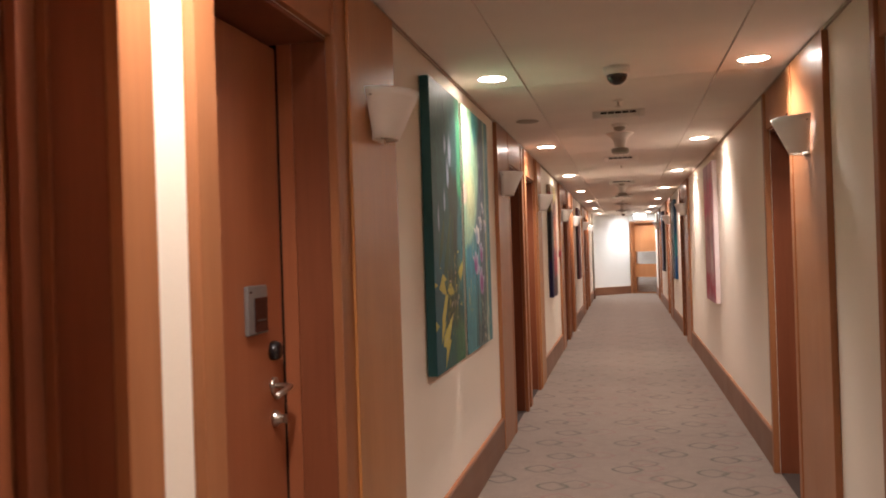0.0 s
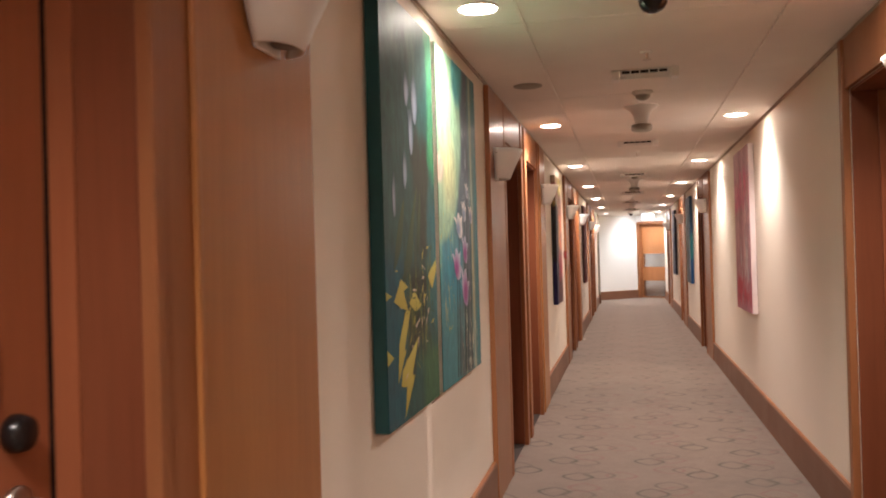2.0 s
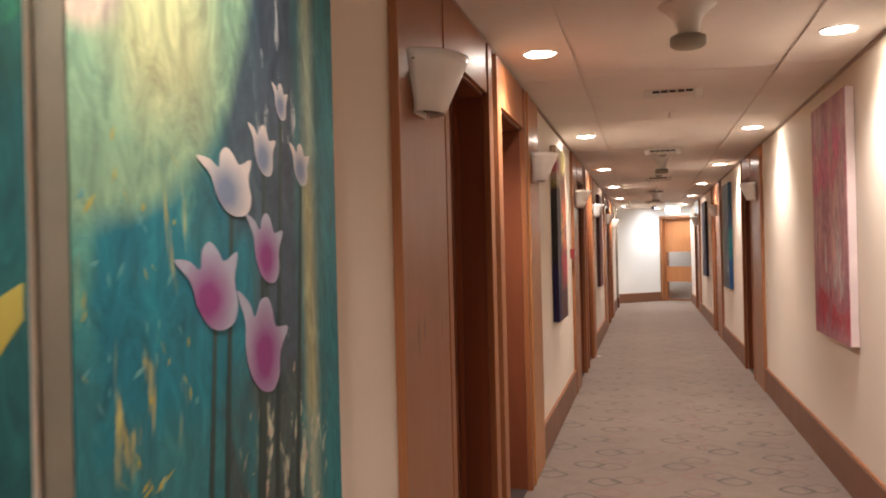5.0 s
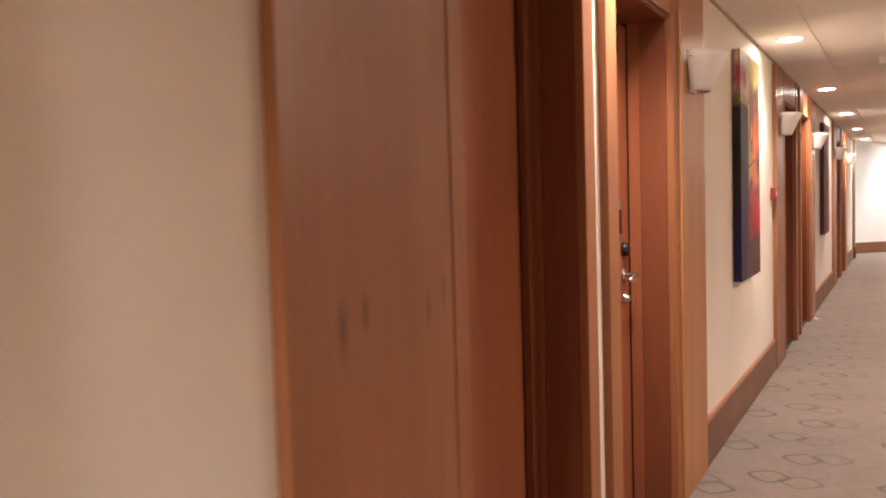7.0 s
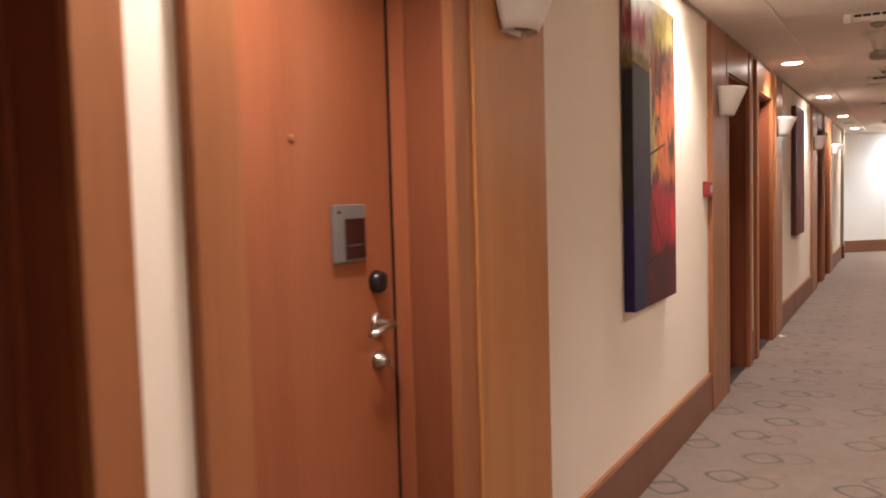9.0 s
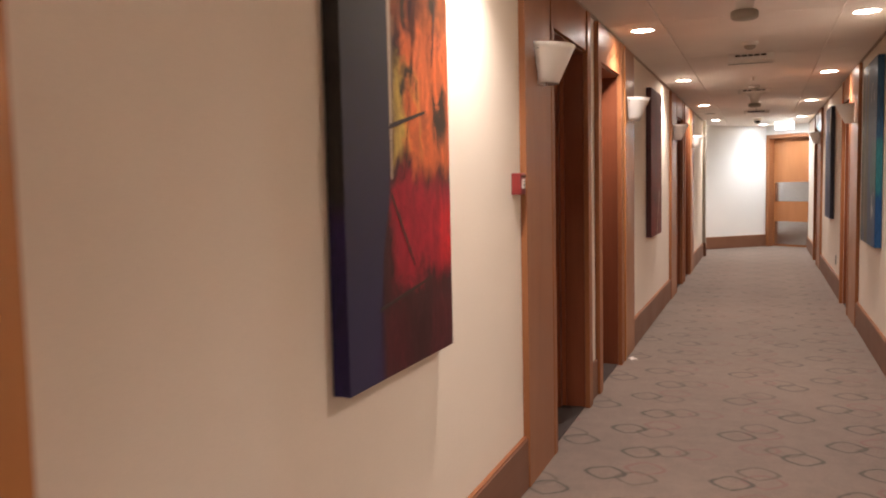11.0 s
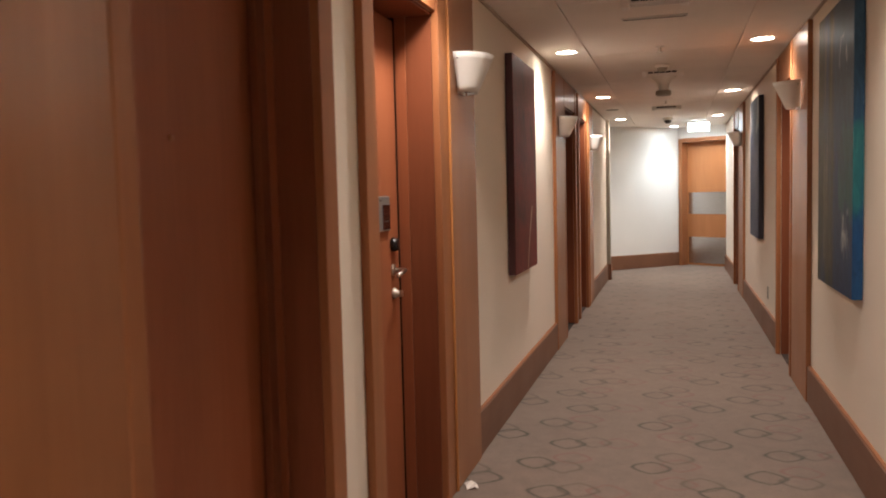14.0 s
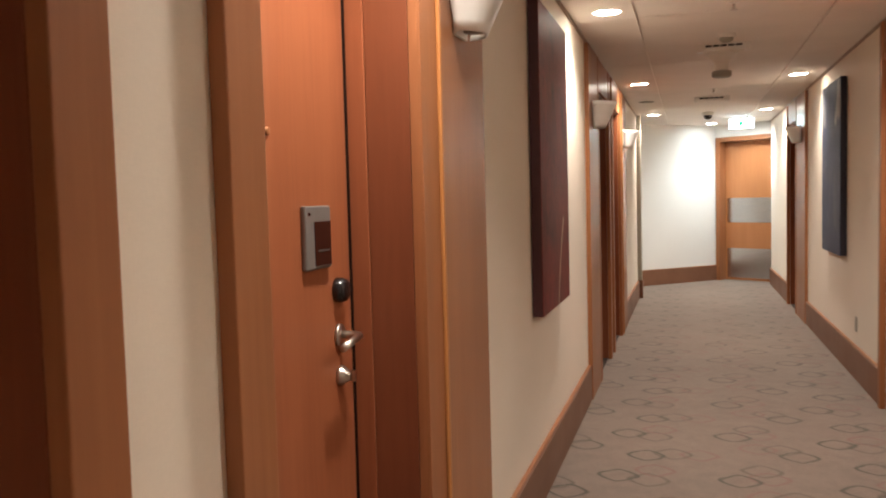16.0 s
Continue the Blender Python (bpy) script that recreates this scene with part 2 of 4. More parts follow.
def lathe(profile, segments=24, axis="z", at=(0, 0, 0), bm=None):
    """A turned body from (radius, height) pairs, round z or x."""
    out = bm or bmesh.new()
    rings = []
    for r, h in profile:
        ring = []
        for k in range(segments):
            a = 2 * math.pi * k / segments
            c, s = r * math.cos(a), r * math.sin(a)
            ring.append(out.verts.new(Vector(at) + Vector((c, s, h) if axis == "z" else (h, c, s))))
        rings.append(ring)
    for a, b in zip(rings, rings[1:]):
        for k in range(segments):
            out.faces.new((a[k], a[(k + 1) % segments], b[(k + 1) % segments], b[k]))
    for ring in (rings[0], rings[-1]):
        out.faces.new(ring)
    return out


def tube(points, radius, segments=10):
    """A round bar along a line of points."""
    out = bmesh.new()
    pts = [Vector(p) for p in points]
    rings = []
    for n, p in enumerate(pts):
        way = (pts[min(n + 1, len(pts) - 1)] - pts[max(n - 1, 0)]).normalized()
        side = way.cross(Vector((0, 0, 1)) if abs(way.z) < 0.9 else Vector((1, 0, 0))).normalized()
        up = side.cross(way)
        rings.append([out.verts.new(p + radius * (math.cos(a) * side + math.sin(a) * up)) for a in (2 * math.pi * k / segments for k in range(segments))])
    for a, b in zip(rings, rings[1:]):
        for k in range(segments):
            out.faces.new((a[k], a[(k + 1) % segments], b[(k + 1) % segments], b[k]))
    for ring in (rings[0], rings[-1]):
        out.faces.new(ring)
    return out


def outline(points, thick, x0=0.0):
    """A flat shape in the wall's plane (y, z), thick along x."""
    out = bmesh.new()
    a = [out.verts.new((x0, y, z)) for y, z in points]
    b = [out.verts.new((x0 + thick, y, z)) for y, z in points]
    out.faces.new(a), out.faces.new(b)
    for k in range(len(a)):
        j = (k + 1) % len(a)
        out.faces.new((a[k], a[j], b[j], b[k]))
    return out


def structure(name, bm, material, label, category):
    return tagged(mesh_object(name, bm, material), label, category, kind="structure")


# ---- floor, walls, ceiling ----
bm = box(-3.0, 2.2, Y0 - 0.2, 28.4, -0.12, 0.0)
structure("floor", bm, M_CARPET, "taupe loop-pile carpet with linked diamond outlines", "carpet")


def pierced_wall(x0, x1, y0, y1, openings):
    out, y = bmesh.new(), y0
    for a, b in sorted(openings):
        box(x0, x1, y, a, 0, H + 0.1, bm=out)
        box(x0, x1, a, b, DOOR_H, H + 0.1, bm=out)
        y = b
    return box(x0, x1, y, y1, 0, H + 0.1, bm=out)


left_open = [o for c, p in zip(BAYS, PAIRS) for o in ((c + p[1] - 0.015, c + p[2] + 0.015), (c + p[5] - 0.015, c + p[6] + 0.015))]
right_open = [(c - 0.39, c + 0.39) for c in RIGHT]
structure("wall_left", pierced_wall(XL - WALL_T, XL, Y0, Y_LEFT_END, left_open), M_WALL, "cream woven wallpaper on the corridor wall with recessed doorways", "wall")
structure("wall_right", pierced_wall(XR, XR + WALL_T, Y0, Y_RIGHT_END, right_open), M_WALL, "cream woven wallpaper on the corridor wall with single doorways", "wall")
structure("wall_left_backing", box(XL - WALL_T - 0.12, XL - WALL_T - 0.02, Y0, Y_LEFT_END, 0, H + 0.1), M_SLOT, "plain dark backing wall behind the doors", "wall")
structure("wall_right_backing", box(XR + WALL_T + 0.02, XR + WALL_T + 0.12, Y0, Y_RIGHT_END, 0, H + 0.1), M_SLOT, "plain dark backing wall behind the doors", "wall")
structure("wall_south", box(XL - 0.5, XR + 0.5, Y0 - 0.12, Y0, 0, H + 0.1), M_WALL, "plain cream wall closing the corridor", "wall")

# the far end: a slanting wall, the wall with the fire door, and a side passage
D0, D1, W1 = Vector((0.15, 27.10)), Vector((1.30, 26.34)), Vector((-2.4, 24.78))


def wall_frame(a, b):
    """A frame on a wall from a to b: local y runs along it, local x comes out of it."""
    d = (b - a).normalized()
    m = Matrix(((d.y, d.x, 0, a.x), (-d.x, d.y, 0, a.y), (0, 0, 1, 0), (0, 0, 0, 1)))
    return m, (b - a).length


m_slant, len_slant = wall_frame(W1, D0)
ob = structure("wall_far_slant", box(-0.15, 0, 0, len_slant, 0, H + 0.1), M_WALL_FAR, "pale wall slanting across the corridor's end", "wall")
ob.matrix_basis = m_slant
m_end, len_end = wall_frame(D0, D1)
DOOR_A, DOOR_B, FIRE_H = 0.05, 0.99, 2.20
bm = box(-0.2, 0, 0, DOOR_A, 0, H + 0.1)
box(-0.2, 0, DOOR_A, DOOR_B, FIRE_H, H + 0.1, bm=bm)
box(-0.2, 0, DOOR_B, len_end + 0.2, 0, H + 0.1, bm=bm)
ob = structure("wall_far_end", bm, M_WALL_FAR, "pale wall round the fire door", "wall")
ob.matrix_basis = m_end
structure("wall_passage_side", box(-2.5, -2.4, 24.4, 25.2, 0, H + 0.1), M_WALL_FAR, "plain pale wall of the side passage", "wall")
structure("wall_passage_back", box(-2.5, XL - WALL_T, 24.62, 24.735, 0, H + 0.1), M_WALL_FAR, "plain pale wall of the side passage", "wall")
structure("wall_behind_end", box(-2.6, 2.2, 27.9, 28.0, 0, H + 0.1), M_SLOT, "plain dark wall behind the far end", "wall")
structure("wall_nook", box(1.22, 1.34, Y_RIGHT_END, 27.9, 0, H + 0.1), M_WALL_FAR, "plain pale wall beside the fire door", "wall")

bm = box(-3.0, 2.2, Y0 - 0.2, 28.4, H + 0.012, H + 0.1)
y = Y0
while y < 27.8:
    nxt = y + 1.8
    for a, b in ((-3.0, -0.541), (-0.519, 0.519), (0.541, 2.2)):
        box(a, b, y, nxt - 0.005, H, H + 0.03, bm=bm)
    y = nxt
structure("ceiling", bm, M_CEIL, "off-white ceiling boards with dark joints along both sides", "ceiling")

# darker strip at each wall's top, the shadow line put into its colour
for name, a, b, y1 in (("shadow_strip_left", XL, XL + 0.012, Y_LEFT_END), ("shadow_strip_right", XR - 0.012, XR, Y_RIGHT_END)):
    structure(name, box(a, b, Y0, y1, H - 0.018, H - 0.001), M_GAP, "strip coloured as the dark shadow line under the ceiling", "trim")


# ---- baseboards ----
def baseboard(m, length):
    ob = mesh_object("baseboard", box(0, 0.024, 0, length, 0.001, 0.228, 0.004), M_BASE)
    ob.matrix_basis = m
    tagged(ob, "tall brown wooden baseboard along the wall", "baseboard", "baseboards", "structure")
    # lighter wood along the top edge paints the highlight seen there
    cap = part("top_bead", box(0, 0.018, 0, length, 0.228, 0.237, 0.002), M_CASING, ob)
    return cap


edges = [Y0] + [e for c, p in zip(BAYS, PAIRS) for e in (c + p[0], c + p[8])] + [Y_LEFT_END]
for a, b in zip(edges[::2], edges[1::2]):
    baseboard(pose(XL, a, 0), b - a)
edges = [Y0] + [e for c in RIGHT for e in (c - 1.15, c + 0.45)] + [Y_RIGHT_END]
for a, b in zip(edges[::2], edges[1::2]):
    if b - a > 0.02:
        baseboard(pose(XR, b, 0, 0, 0, 180), b - a)
baseboard(m_slant, len_slant)


# ---- doorways and doors ----
def hotel_door(mirror, reader_at=(0.117, 0.250), w=0.392, lock=0.303, peep=-0.02):
    """A leaf in its recess; local y = 0 at the middle of the leaf, the lock towards +y (or -y if mirrored)."""
    s = -1 if mirror else 1
    d = thing("door", Matrix(), "closed reddish-brown veneered hotel room door with card lock", "door", "room doors", "structure")
    part("leaf", box(-0.045, 0, -w, w, 0.008, DOOR_H - 0.028, 0.002), M_DOOR, d)

    def at(y0, y1):
        return sorted((s * y0, s * y1))
    ra, rb = at(*reader_at)
    reader = part("card_reader", box(0.0, 0.014, ra, rb, 1.222, 1.368, 0.005), M_SILVER, d, "silver plastic card reader")
    wa, wb = at(reader_at[0] + (0.008 if mirror else 0.041), reader_at[1] - 0.007)
    part("reader_window", box(0.014, 0.0165, wa, wb, 1.230, 1.332, 0.001), M_DARKRED, reader, "dark red window")
    part("card_slot", box(0.0165, 0.0172, wa + 0.012, wb - 0.012, 1.262, 1.267), M_DARK_BROWN, reader, "thin dark slot")
    ma, mb = at(reader_at[0] + 0.010, reader_at[0] + 0.026)
    part("maker_mark", outline([(ma, 1.349), ((ma + mb) / 2, 1.345), (mb, 1.349), ((ma + mb) / 2, 1.354)], 0.0006, 0.0141), M_DARKRED, reader, "small dark printed mark")
    part("deadbolt", lathe([(0.031, 0.0), (0.031, 0.010), (0.027, 0.024), (0.020, 0.028)], 20, "x", (0, s * lock, 1.16)), M_BLACK, d, "black round thumb-turn plate", True)
    lever = part("lever_handle", tube([(0.0, s * lock, 1.050), (0.045, s * lock, 1.050), (0.058, s * (lock - 0.008), 1.050), (0.063, s * (lock - 0.055), 1.046), (0.060, s * (lock - 0.112), 1.036)], 0.0095), M_NICKEL, d, "satin nickel lever", True)
    part("rose", lathe([(0.027, 0.0), (0.027, 0.007), (0.018, 0.011)], 20, "x", (0, s * lock, 1.050)), M_NICKEL, lever, "", True)
    knob = part("lock_cylinder", lathe([(0.025, 0.0), (0.025, 0.008), (0.017, 0.018), (0.012, 0.030)], 20, "x", (0, s * lock, 0.948)), M_NICKEL, d, "satin nickel lock knob", True)
    part("thumb_turn", box(0.030, 0.042, s * lock - 0.004, s * lock + 0.004, 0.934, 0.962, 0.003), M_NICKEL, knob)
    part("peephole", lathe([(0.009, 0.0), (0.009, 0.004), (0.005, 0.005)], 14, "x", (0, s * peep, 1.525)), M_CASING, d, "small brass-edged peephole", True)
    return d


def lining(parent, a, b, rail=0.0):
    """The recess of one doorway between y = a and b, lined in wood: an outer jamb, and a rebated frame round the leaf."""
    t = 0.015
    stop = -RECESS + 0.055
    for y0, y1, s in ((a, a + t, 1), (b - t, b, -1)):
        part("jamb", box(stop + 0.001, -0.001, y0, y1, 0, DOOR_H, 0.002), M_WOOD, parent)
        y0, y1 = (a, a + t + 0.004) if s > 0 else (b - t - 0.004, b)
        part("frame_stop", box(-RECESS + 0.006, stop, y0, y1, 0, DOOR_H - t, 0.002), M_DOOR, parent)
    if rail:
        part("frame_rail", box(-RECESS + 0.0055, -RECESS + 0.032, b - t - 0.004 - rail, b - t - 0.0045, 0, DOOR_H - t, 0.003), M_WOOD, parent)
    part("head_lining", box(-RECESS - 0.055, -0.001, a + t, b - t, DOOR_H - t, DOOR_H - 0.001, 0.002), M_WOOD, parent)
    # flat dark brown strip over the carpet between the jambs
    part("threshold", box(-RECESS - 0.05, -0.004, a + t, b - t, 0.0, 0.007, 0.002), M_DARK_BROWN, parent, "dark brown strip across the recess floor")
    # black strips give the gaps beside the leaf their shade as colour
    for y in (a + 0.001, b - t - 0.008):
        part("gap_strip", box(-RECESS - 0.05, -RECESS + 0.005, y, y + 0.022, 0, DOOR_H - t, 0.0), M_BLACK, parent, "black strip in place of the dark gap")


def moulding(parent, a, b, top):
    """A casing between y = a and b: a flat board with a rounded bead along both edges."""
    part("casing", box(0.0, 0.026, a, b, 0.0, top, 0.002), M_CASING, parent)
    part("bead", box(0.026, 0.031, a, a + 0.026, 0.0, top, 0.002), M_CASING, parent)
    # outer bead takes the lit veneer tone, its highlight being part of the colour
    part("bead", box(0.026, 0.038, b - 0.018, b, 0.0, top, 0.005), M_PANEL_LIT, parent, "rounded bead with its highlight in the colour")


def twin_surround(p, far_panel):
    d = thing("door_surround", Matrix(), "reddish wood surround framing two recessed room doors", "door surround", "twin door surrounds", "structure")
    top = H - 0.026
    near_out, near_a, near_b, strip_a, strip_b, far_a, far_b, panel, far_out = p
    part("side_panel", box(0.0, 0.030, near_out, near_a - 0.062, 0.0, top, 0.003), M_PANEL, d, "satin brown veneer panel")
    part("casing", box(0.0, 0.033, near_a - 0.062, near_a, 0.0, top, 0.004), M_CASING, d)
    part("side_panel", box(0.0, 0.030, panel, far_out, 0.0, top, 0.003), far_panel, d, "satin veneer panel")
    moulding(d, far_b, panel, top)
    part("post_frame", box(0.0, 0.030, near_b, strip_a, 0.0, top, 0.003), M_CASING, d)
    part("post_frame", box(0.0, 0.030, strip_b, far_a, 0.0, top, 0.003), M_CASING, d)
    for a, b in ((near_a, near_b), (far_a, far_b)):
        lining(d, a - 0.015, b + 0.015, 0.05 if a < 0 else 0.0)
        # yellower casing wood here: the lamplight on the header put into its colour
        part("header", box(0.0, 0.022, a, b, DOOR_H, top, 0.003), M_CASING, d)
    part("strip_base", box(0.0, 0.014, strip_a, strip_b, 0.001, 0.235, 0.003), M_BASE, d)
    return d


def single_surround():
    d = thing("door_surround", Matrix(), "reddish wood surround with one wide panel beside the door", "door surround", "single door surrounds", "structure")
    top = H - 0.026
    part("side_panel", box(0.0, 0.030, 0.46, 1.15, 0.0, top, 0.003), M_PANEL, d, "glossy brown veneer panel")
    part("casing", box(0.0, 0.036, 0.39, 0.46, 0.0, top, 0.006), M_CASING, d)
    part("casing", box(0.0, 0.036, -0.45, -0.39, 0.0, top, 0.006), M_CASING, d)
    # header coloured as lit from above, with the lighter casing wood
    part("header", box(0.0, 0.022, -0.39, 0.39, DOOR_H, top, 0.003), M_CASING, d)
    lining(d, -0.39, 0.39)
    return d


single = single_surround()
door_r, door_l, narrow = hotel_door(False), hotel_door(True, (0.162, 0.259), 0.40, 0.372, 0.02), hotel_door(True, w=0.372, lock=0.285)


def put(ob, m, first):
    if first:
        ob.matrix_basis = m
        return ob
    return copy_thing(ob, m)


for n, c in enumerate(BAYS):
    p = PAIRS[n]
    # the first two far panels wear the lit copy of the veneer
    twin_surround(p, M_PANEL_LIT if n < 2 else M_PANEL).matrix_basis = pose(XL, c, 0)
    put(door_l, pose(XL - RECESS, c + (p[1] + p[2]) / 2, 0), n == 0)
    put(door_r, pose(XL - RECESS, c + (p[5] + p[6]) / 2, 0), n == 0)
for n, c in enumerate(RIGHT):
    put(single, pose(XR, c, 0, 0, 0, 180), n == 0)
    put(narrow, pose(XR + RECESS, c, 0, 0, 0, 180), n == 0)

# corner pilaster where the side passage opens
pil = thing("corner_pilaster", pose(XL, Y_LEFT_END, 0), "grey painted corner pilaster with dark skirting", "pilaster", kind="structure")
part("shaft", box(-0.02, 0.055, -0.10, 0.012, 0.24, H - 0.002, 0.004), M_GREY, pil)
part("skirting", box(-0.02, 0.065, -0.11, 0.022, 0.001, 0.24, 0.004), M_BASE, pil)

# the fire door
fire = thing("fire_door", m_end, "closed maple-veneer fire door with two steel plates", "door", kind="structure")
part("frame_side", box(-0.2, 0.02, DOOR_A - 0.04, DOOR_A + 0.03, 0, FIRE_H, 0.004), M_CASING, fire)
part("frame_side", box(-0.2, 0.02, DOOR_B - 0.03, DOOR_B + 0.04, 0, FIRE_H, 0.004), M_CASING, fire)
part("frame_head", box(-0.2, 0.02, DOOR_A - 0.04, DOOR_B + 0.04, FIRE_H - 0.05, FIRE_H + 0.02, 0.004), M_CASING, fire)
part("leaf", box(-0.19, -0.145, DOOR_A + 0.033, DOOR_B - 0.033, 0.006, FIRE_H - 0.053, 0.003), M_FIRE, fire)
part("push_plate", box(-0.145, -0.141, DOOR_A + 0.06, DOOR_B - 0.05, 0.90, 1.28, 0.001), M_STEEL, fire, "brushed steel push plate")
part("kick_plate", box(-0.145, -0.141, DOOR_A + 0.06, DOOR_B - 0.05, 0.04, 0.50, 0.001), M_STEEL, fire, "brushed steel kick plate")


# ---- wall lamps ----
def sconce():
    """An unlit half-cone shade, open above, standing off a wall plate."""
    d = thing("wall_lamp", Matrix(), "unlit white opal glass wall lamp, wider at the top", "wall lamp", "wall lamps on the door panels")
    out = bmesh.new()
    rows, seg = 7, 18
    shells = []
    for inset in (0.0, 0.006):
        grid = []
        for r in range(rows):
            f = r / (rows - 1)
            z = 1.84 + 0.17 * f
            wy, dx = 0.084 + 0.086 * f - inset, 0.070 + 0.080 * f - inset
            grid.append([out.verts.new((0.012 + dx * math.sin(math.pi * k / seg) ** 0.95, -wy * math.cos(math.pi * k / seg), z)) for k in range(seg + 1)])
        shells.append(grid)
        for a, b in zip(grid, grid[1:]):
            for k in range(seg):
                out.faces.new((a[k], a[k + 1], b[k + 1], b[k]))
    o, i = shells
    for k in range(seg):
        out.faces.new((o[-1][k], o[-1][k + 1], i[-1][k + 1], i[-1][k]))
        out.faces.new((o[0][k], o[0][k + 1], i[0][k + 1], i[0][k]))
    for r in range(rows - 1):
        out.faces.new((o[r][0], o[r + 1][0], i[r + 1][0], i[r][0]))
        out.faces.new((o[r][-1], o[r + 1][-1], i[r + 1][-1], i[r][-1]))
    part("shade", out, M_GLASS, d, "white opal glass shade", True)
    part("back_plate", box(0.0, 0.010, -0.06, 0.06, 1.835, 1.97, 0.003), M_WHITE, d)
    part("bracket", lathe([(0.030, 1.846), (0.034, 1.850), (0.034, 1.862), (0.028, 1.866)], 16, at=(0.048, 0, 0)), M_SILVER, d, "grey lamp holder", True)
    for y in (-0.150, 0.150):
        part("screw", lathe([(0.006, 0.0), (0.006, 0.012), (0.003, 0.014)], 10, "x", (0.020, y, 1.985)), M_BLACK, d)
    return d


lamp = sconce()
spots = [pose(XL + 0.03, c + s * 1.35 - 0.01, dz) for c, dz in zip(BAYS, (0.03, 0.02, 0.0, 0.0)) for s in (-1, 1)] + [pose(XR - 0.03, c - 0.80, 0.035, 0, 0, 180) for c in RIGHT]
for n, m in enumerate(spots):
    put(lamp, m, n == 0)


# ---- ceiling fittings ----
def downlight(lamp_mat, label, group):
    d = thing("downlight", Matrix(), label, "downlight", group)
    ring = lathe([(0.087, 0.0), (0.088, -0.003), (0.085, -0.006), (0.078, -0.006), (0.077, -0.001)], 28)
    part("trim_ring", ring, M_WHITE, d, "", True)
    part("lamp_face", lathe([(0.0765, -0.0012), (0.075, -0.0022), (0.02, -0.0022)], 24), lamp_mat, d, "glowing lamp face", True)
    return d


dl = downlight(M_LAMP, "lit round warm-white recessed ceiling downlight", "warm downlights")
for n, (x, y) in enumerate([(x, y) for y in LIGHTS_Y for x in (-0.69, 0.69)]):
    put(dl, pose(x, y, H), n == 0)
dl = downlight(M_LAMP_COOL, "lit round cool-white recessed ceiling downlight", "cool downlights")
for n, (x, y) in enumerate([(0.08, 26.58), (0.50, 26.30)]):
    put(dl, pose(x, y, H), n == 0)


def vent():
    d = thing("air_vent", Matrix(), "white slotted ceiling air vent with flared ends", "air vent", "ceiling air vents")
    for y in (-0.055, 0.043):
        part("frame_bar", box(-0.135, 0.135, y, y + 0.012, -0.034, 0, 0.002), M_WHITE, d)
    for s in (-1, 1):
        a, b = sorted((s * 0.135, s * 0.180))
        cap = box(a, b, -0.062, 0.062, -0.050, 0, 0.008)
        for v in cap.verts:
            if v.co.z < -0.03:
                v.co.y *= 0.7
        part("end_cap", cap, M_WHITE, d)
    part("void", box(-0.135, 0.135, -0.043, 0.043, -0.006, 0), M_SLOT, d, "dark void")
    for k in range(4):
        y = -0.030 + 0.020 * k
        part("slat", box(-0.135, 0.135, y, y + 0.005, -0.030, -0.006), M_WHITE, d)
    for k in range(5):
        x = -0.124 + 0.050 * k
        part("slot", box(x, x + 0.042, -0.0575, -0.0552, -0.024, -0.009), M_SLOT, d, "dark slot")
    return d


def detector():
    d = thing("smoke_detector", Matrix(), "white round ceiling smoke detector with grey chamber", "smoke detector", "smoke detectors")
    part("base", lathe([(0.062, 0.0), (0.062, -0.018), (0.055, -0.026)], 24), M_WHITE, d, "", True)
    part("chamber", lathe([(0.046, -0.026), (0.040, -0.044), (0.018, -0.056)], 20), M_GREY, d, "grey chamber", True)
    return d


def trumpet():
    d = thing("ceiling_sounder", Matrix(), "pale trumpet-shaped ceiling fitting hanging down", "ceiling fitting", "trumpet ceiling fittings")
    part("flare", lathe([(0.118, 0.0), (0.112, -0.008), (0.078, -0.032), (0.056, -0.062), (0.048, -0.10), (0.046, -0.125)], 24), M_WHITE, d, "", True)
    part("collar", lathe([(0.062, -0.125), (0.072, -0.132), (0.072, -0.162), (0.060, -0.172)], 24), M_GREY, d, "grey collar", True)
    return d


def sprinkler():
    d = thing("sprinkler", Matrix(), "small metal ceiling sprinkler head", "sprinkler", "sprinklers")
    part("escutcheon", lathe([(0.032, 0.0), (0.030, -0.005), (0.012, -0.008)], 20), M_WHITE, d, "", True)
    part("stem", lathe([(0.008, -0.008), (0.008, -0.040)], 10), M_NICKEL, d)
    part("deflector", lathe([(0.022, -0.040), (0.022, -0.043)], 16), M_NICKEL, d)
    return d


def dome():
    d = thing("dome_camera", Matrix(), "white dome camera with smoked bubble", "security camera", "dome cameras")
    part("housing", lathe([(0.072, 0.0), (0.072, -0.030), (0.062, -0.042)], 24), M_WHITE, d, "", True)
    part("bubble", lathe([(0.056, -0.042), (0.052, -0.062), (0.038, -0.082), (0.016, -0.093)], 24), M_SMOKED, d, "smoked bubble", True)
    return d


for make, ys in ((vent, (7.14, 10.16, 13.4, 16.79, 19.72, 23.0)), (detector, (7.75, 13.6, 16.14, 19.34)), (trumpet, (8.3, 14.2, 20.15)),
                 (sprinkler, (6.70, 11.0, 14.8, 18.4, 22.24)), (dome, (5.69, 24.75))):
    first = make()
    for n, y in enumerate(ys):
        put(first, pose(-0.01, y, H), n == 0)
# raised strip with a dark line, added for the lit edge of a joint
strip = thing("slot_diffuser", pose(-0.025, 17.30, H), "thin white strip added for a lit ceiling joint edge", "air vent")
part("frame", box(-0.195, 0.195, -0.022, 0.022, -0.010, 0, 0.003), M_WHITE, strip)
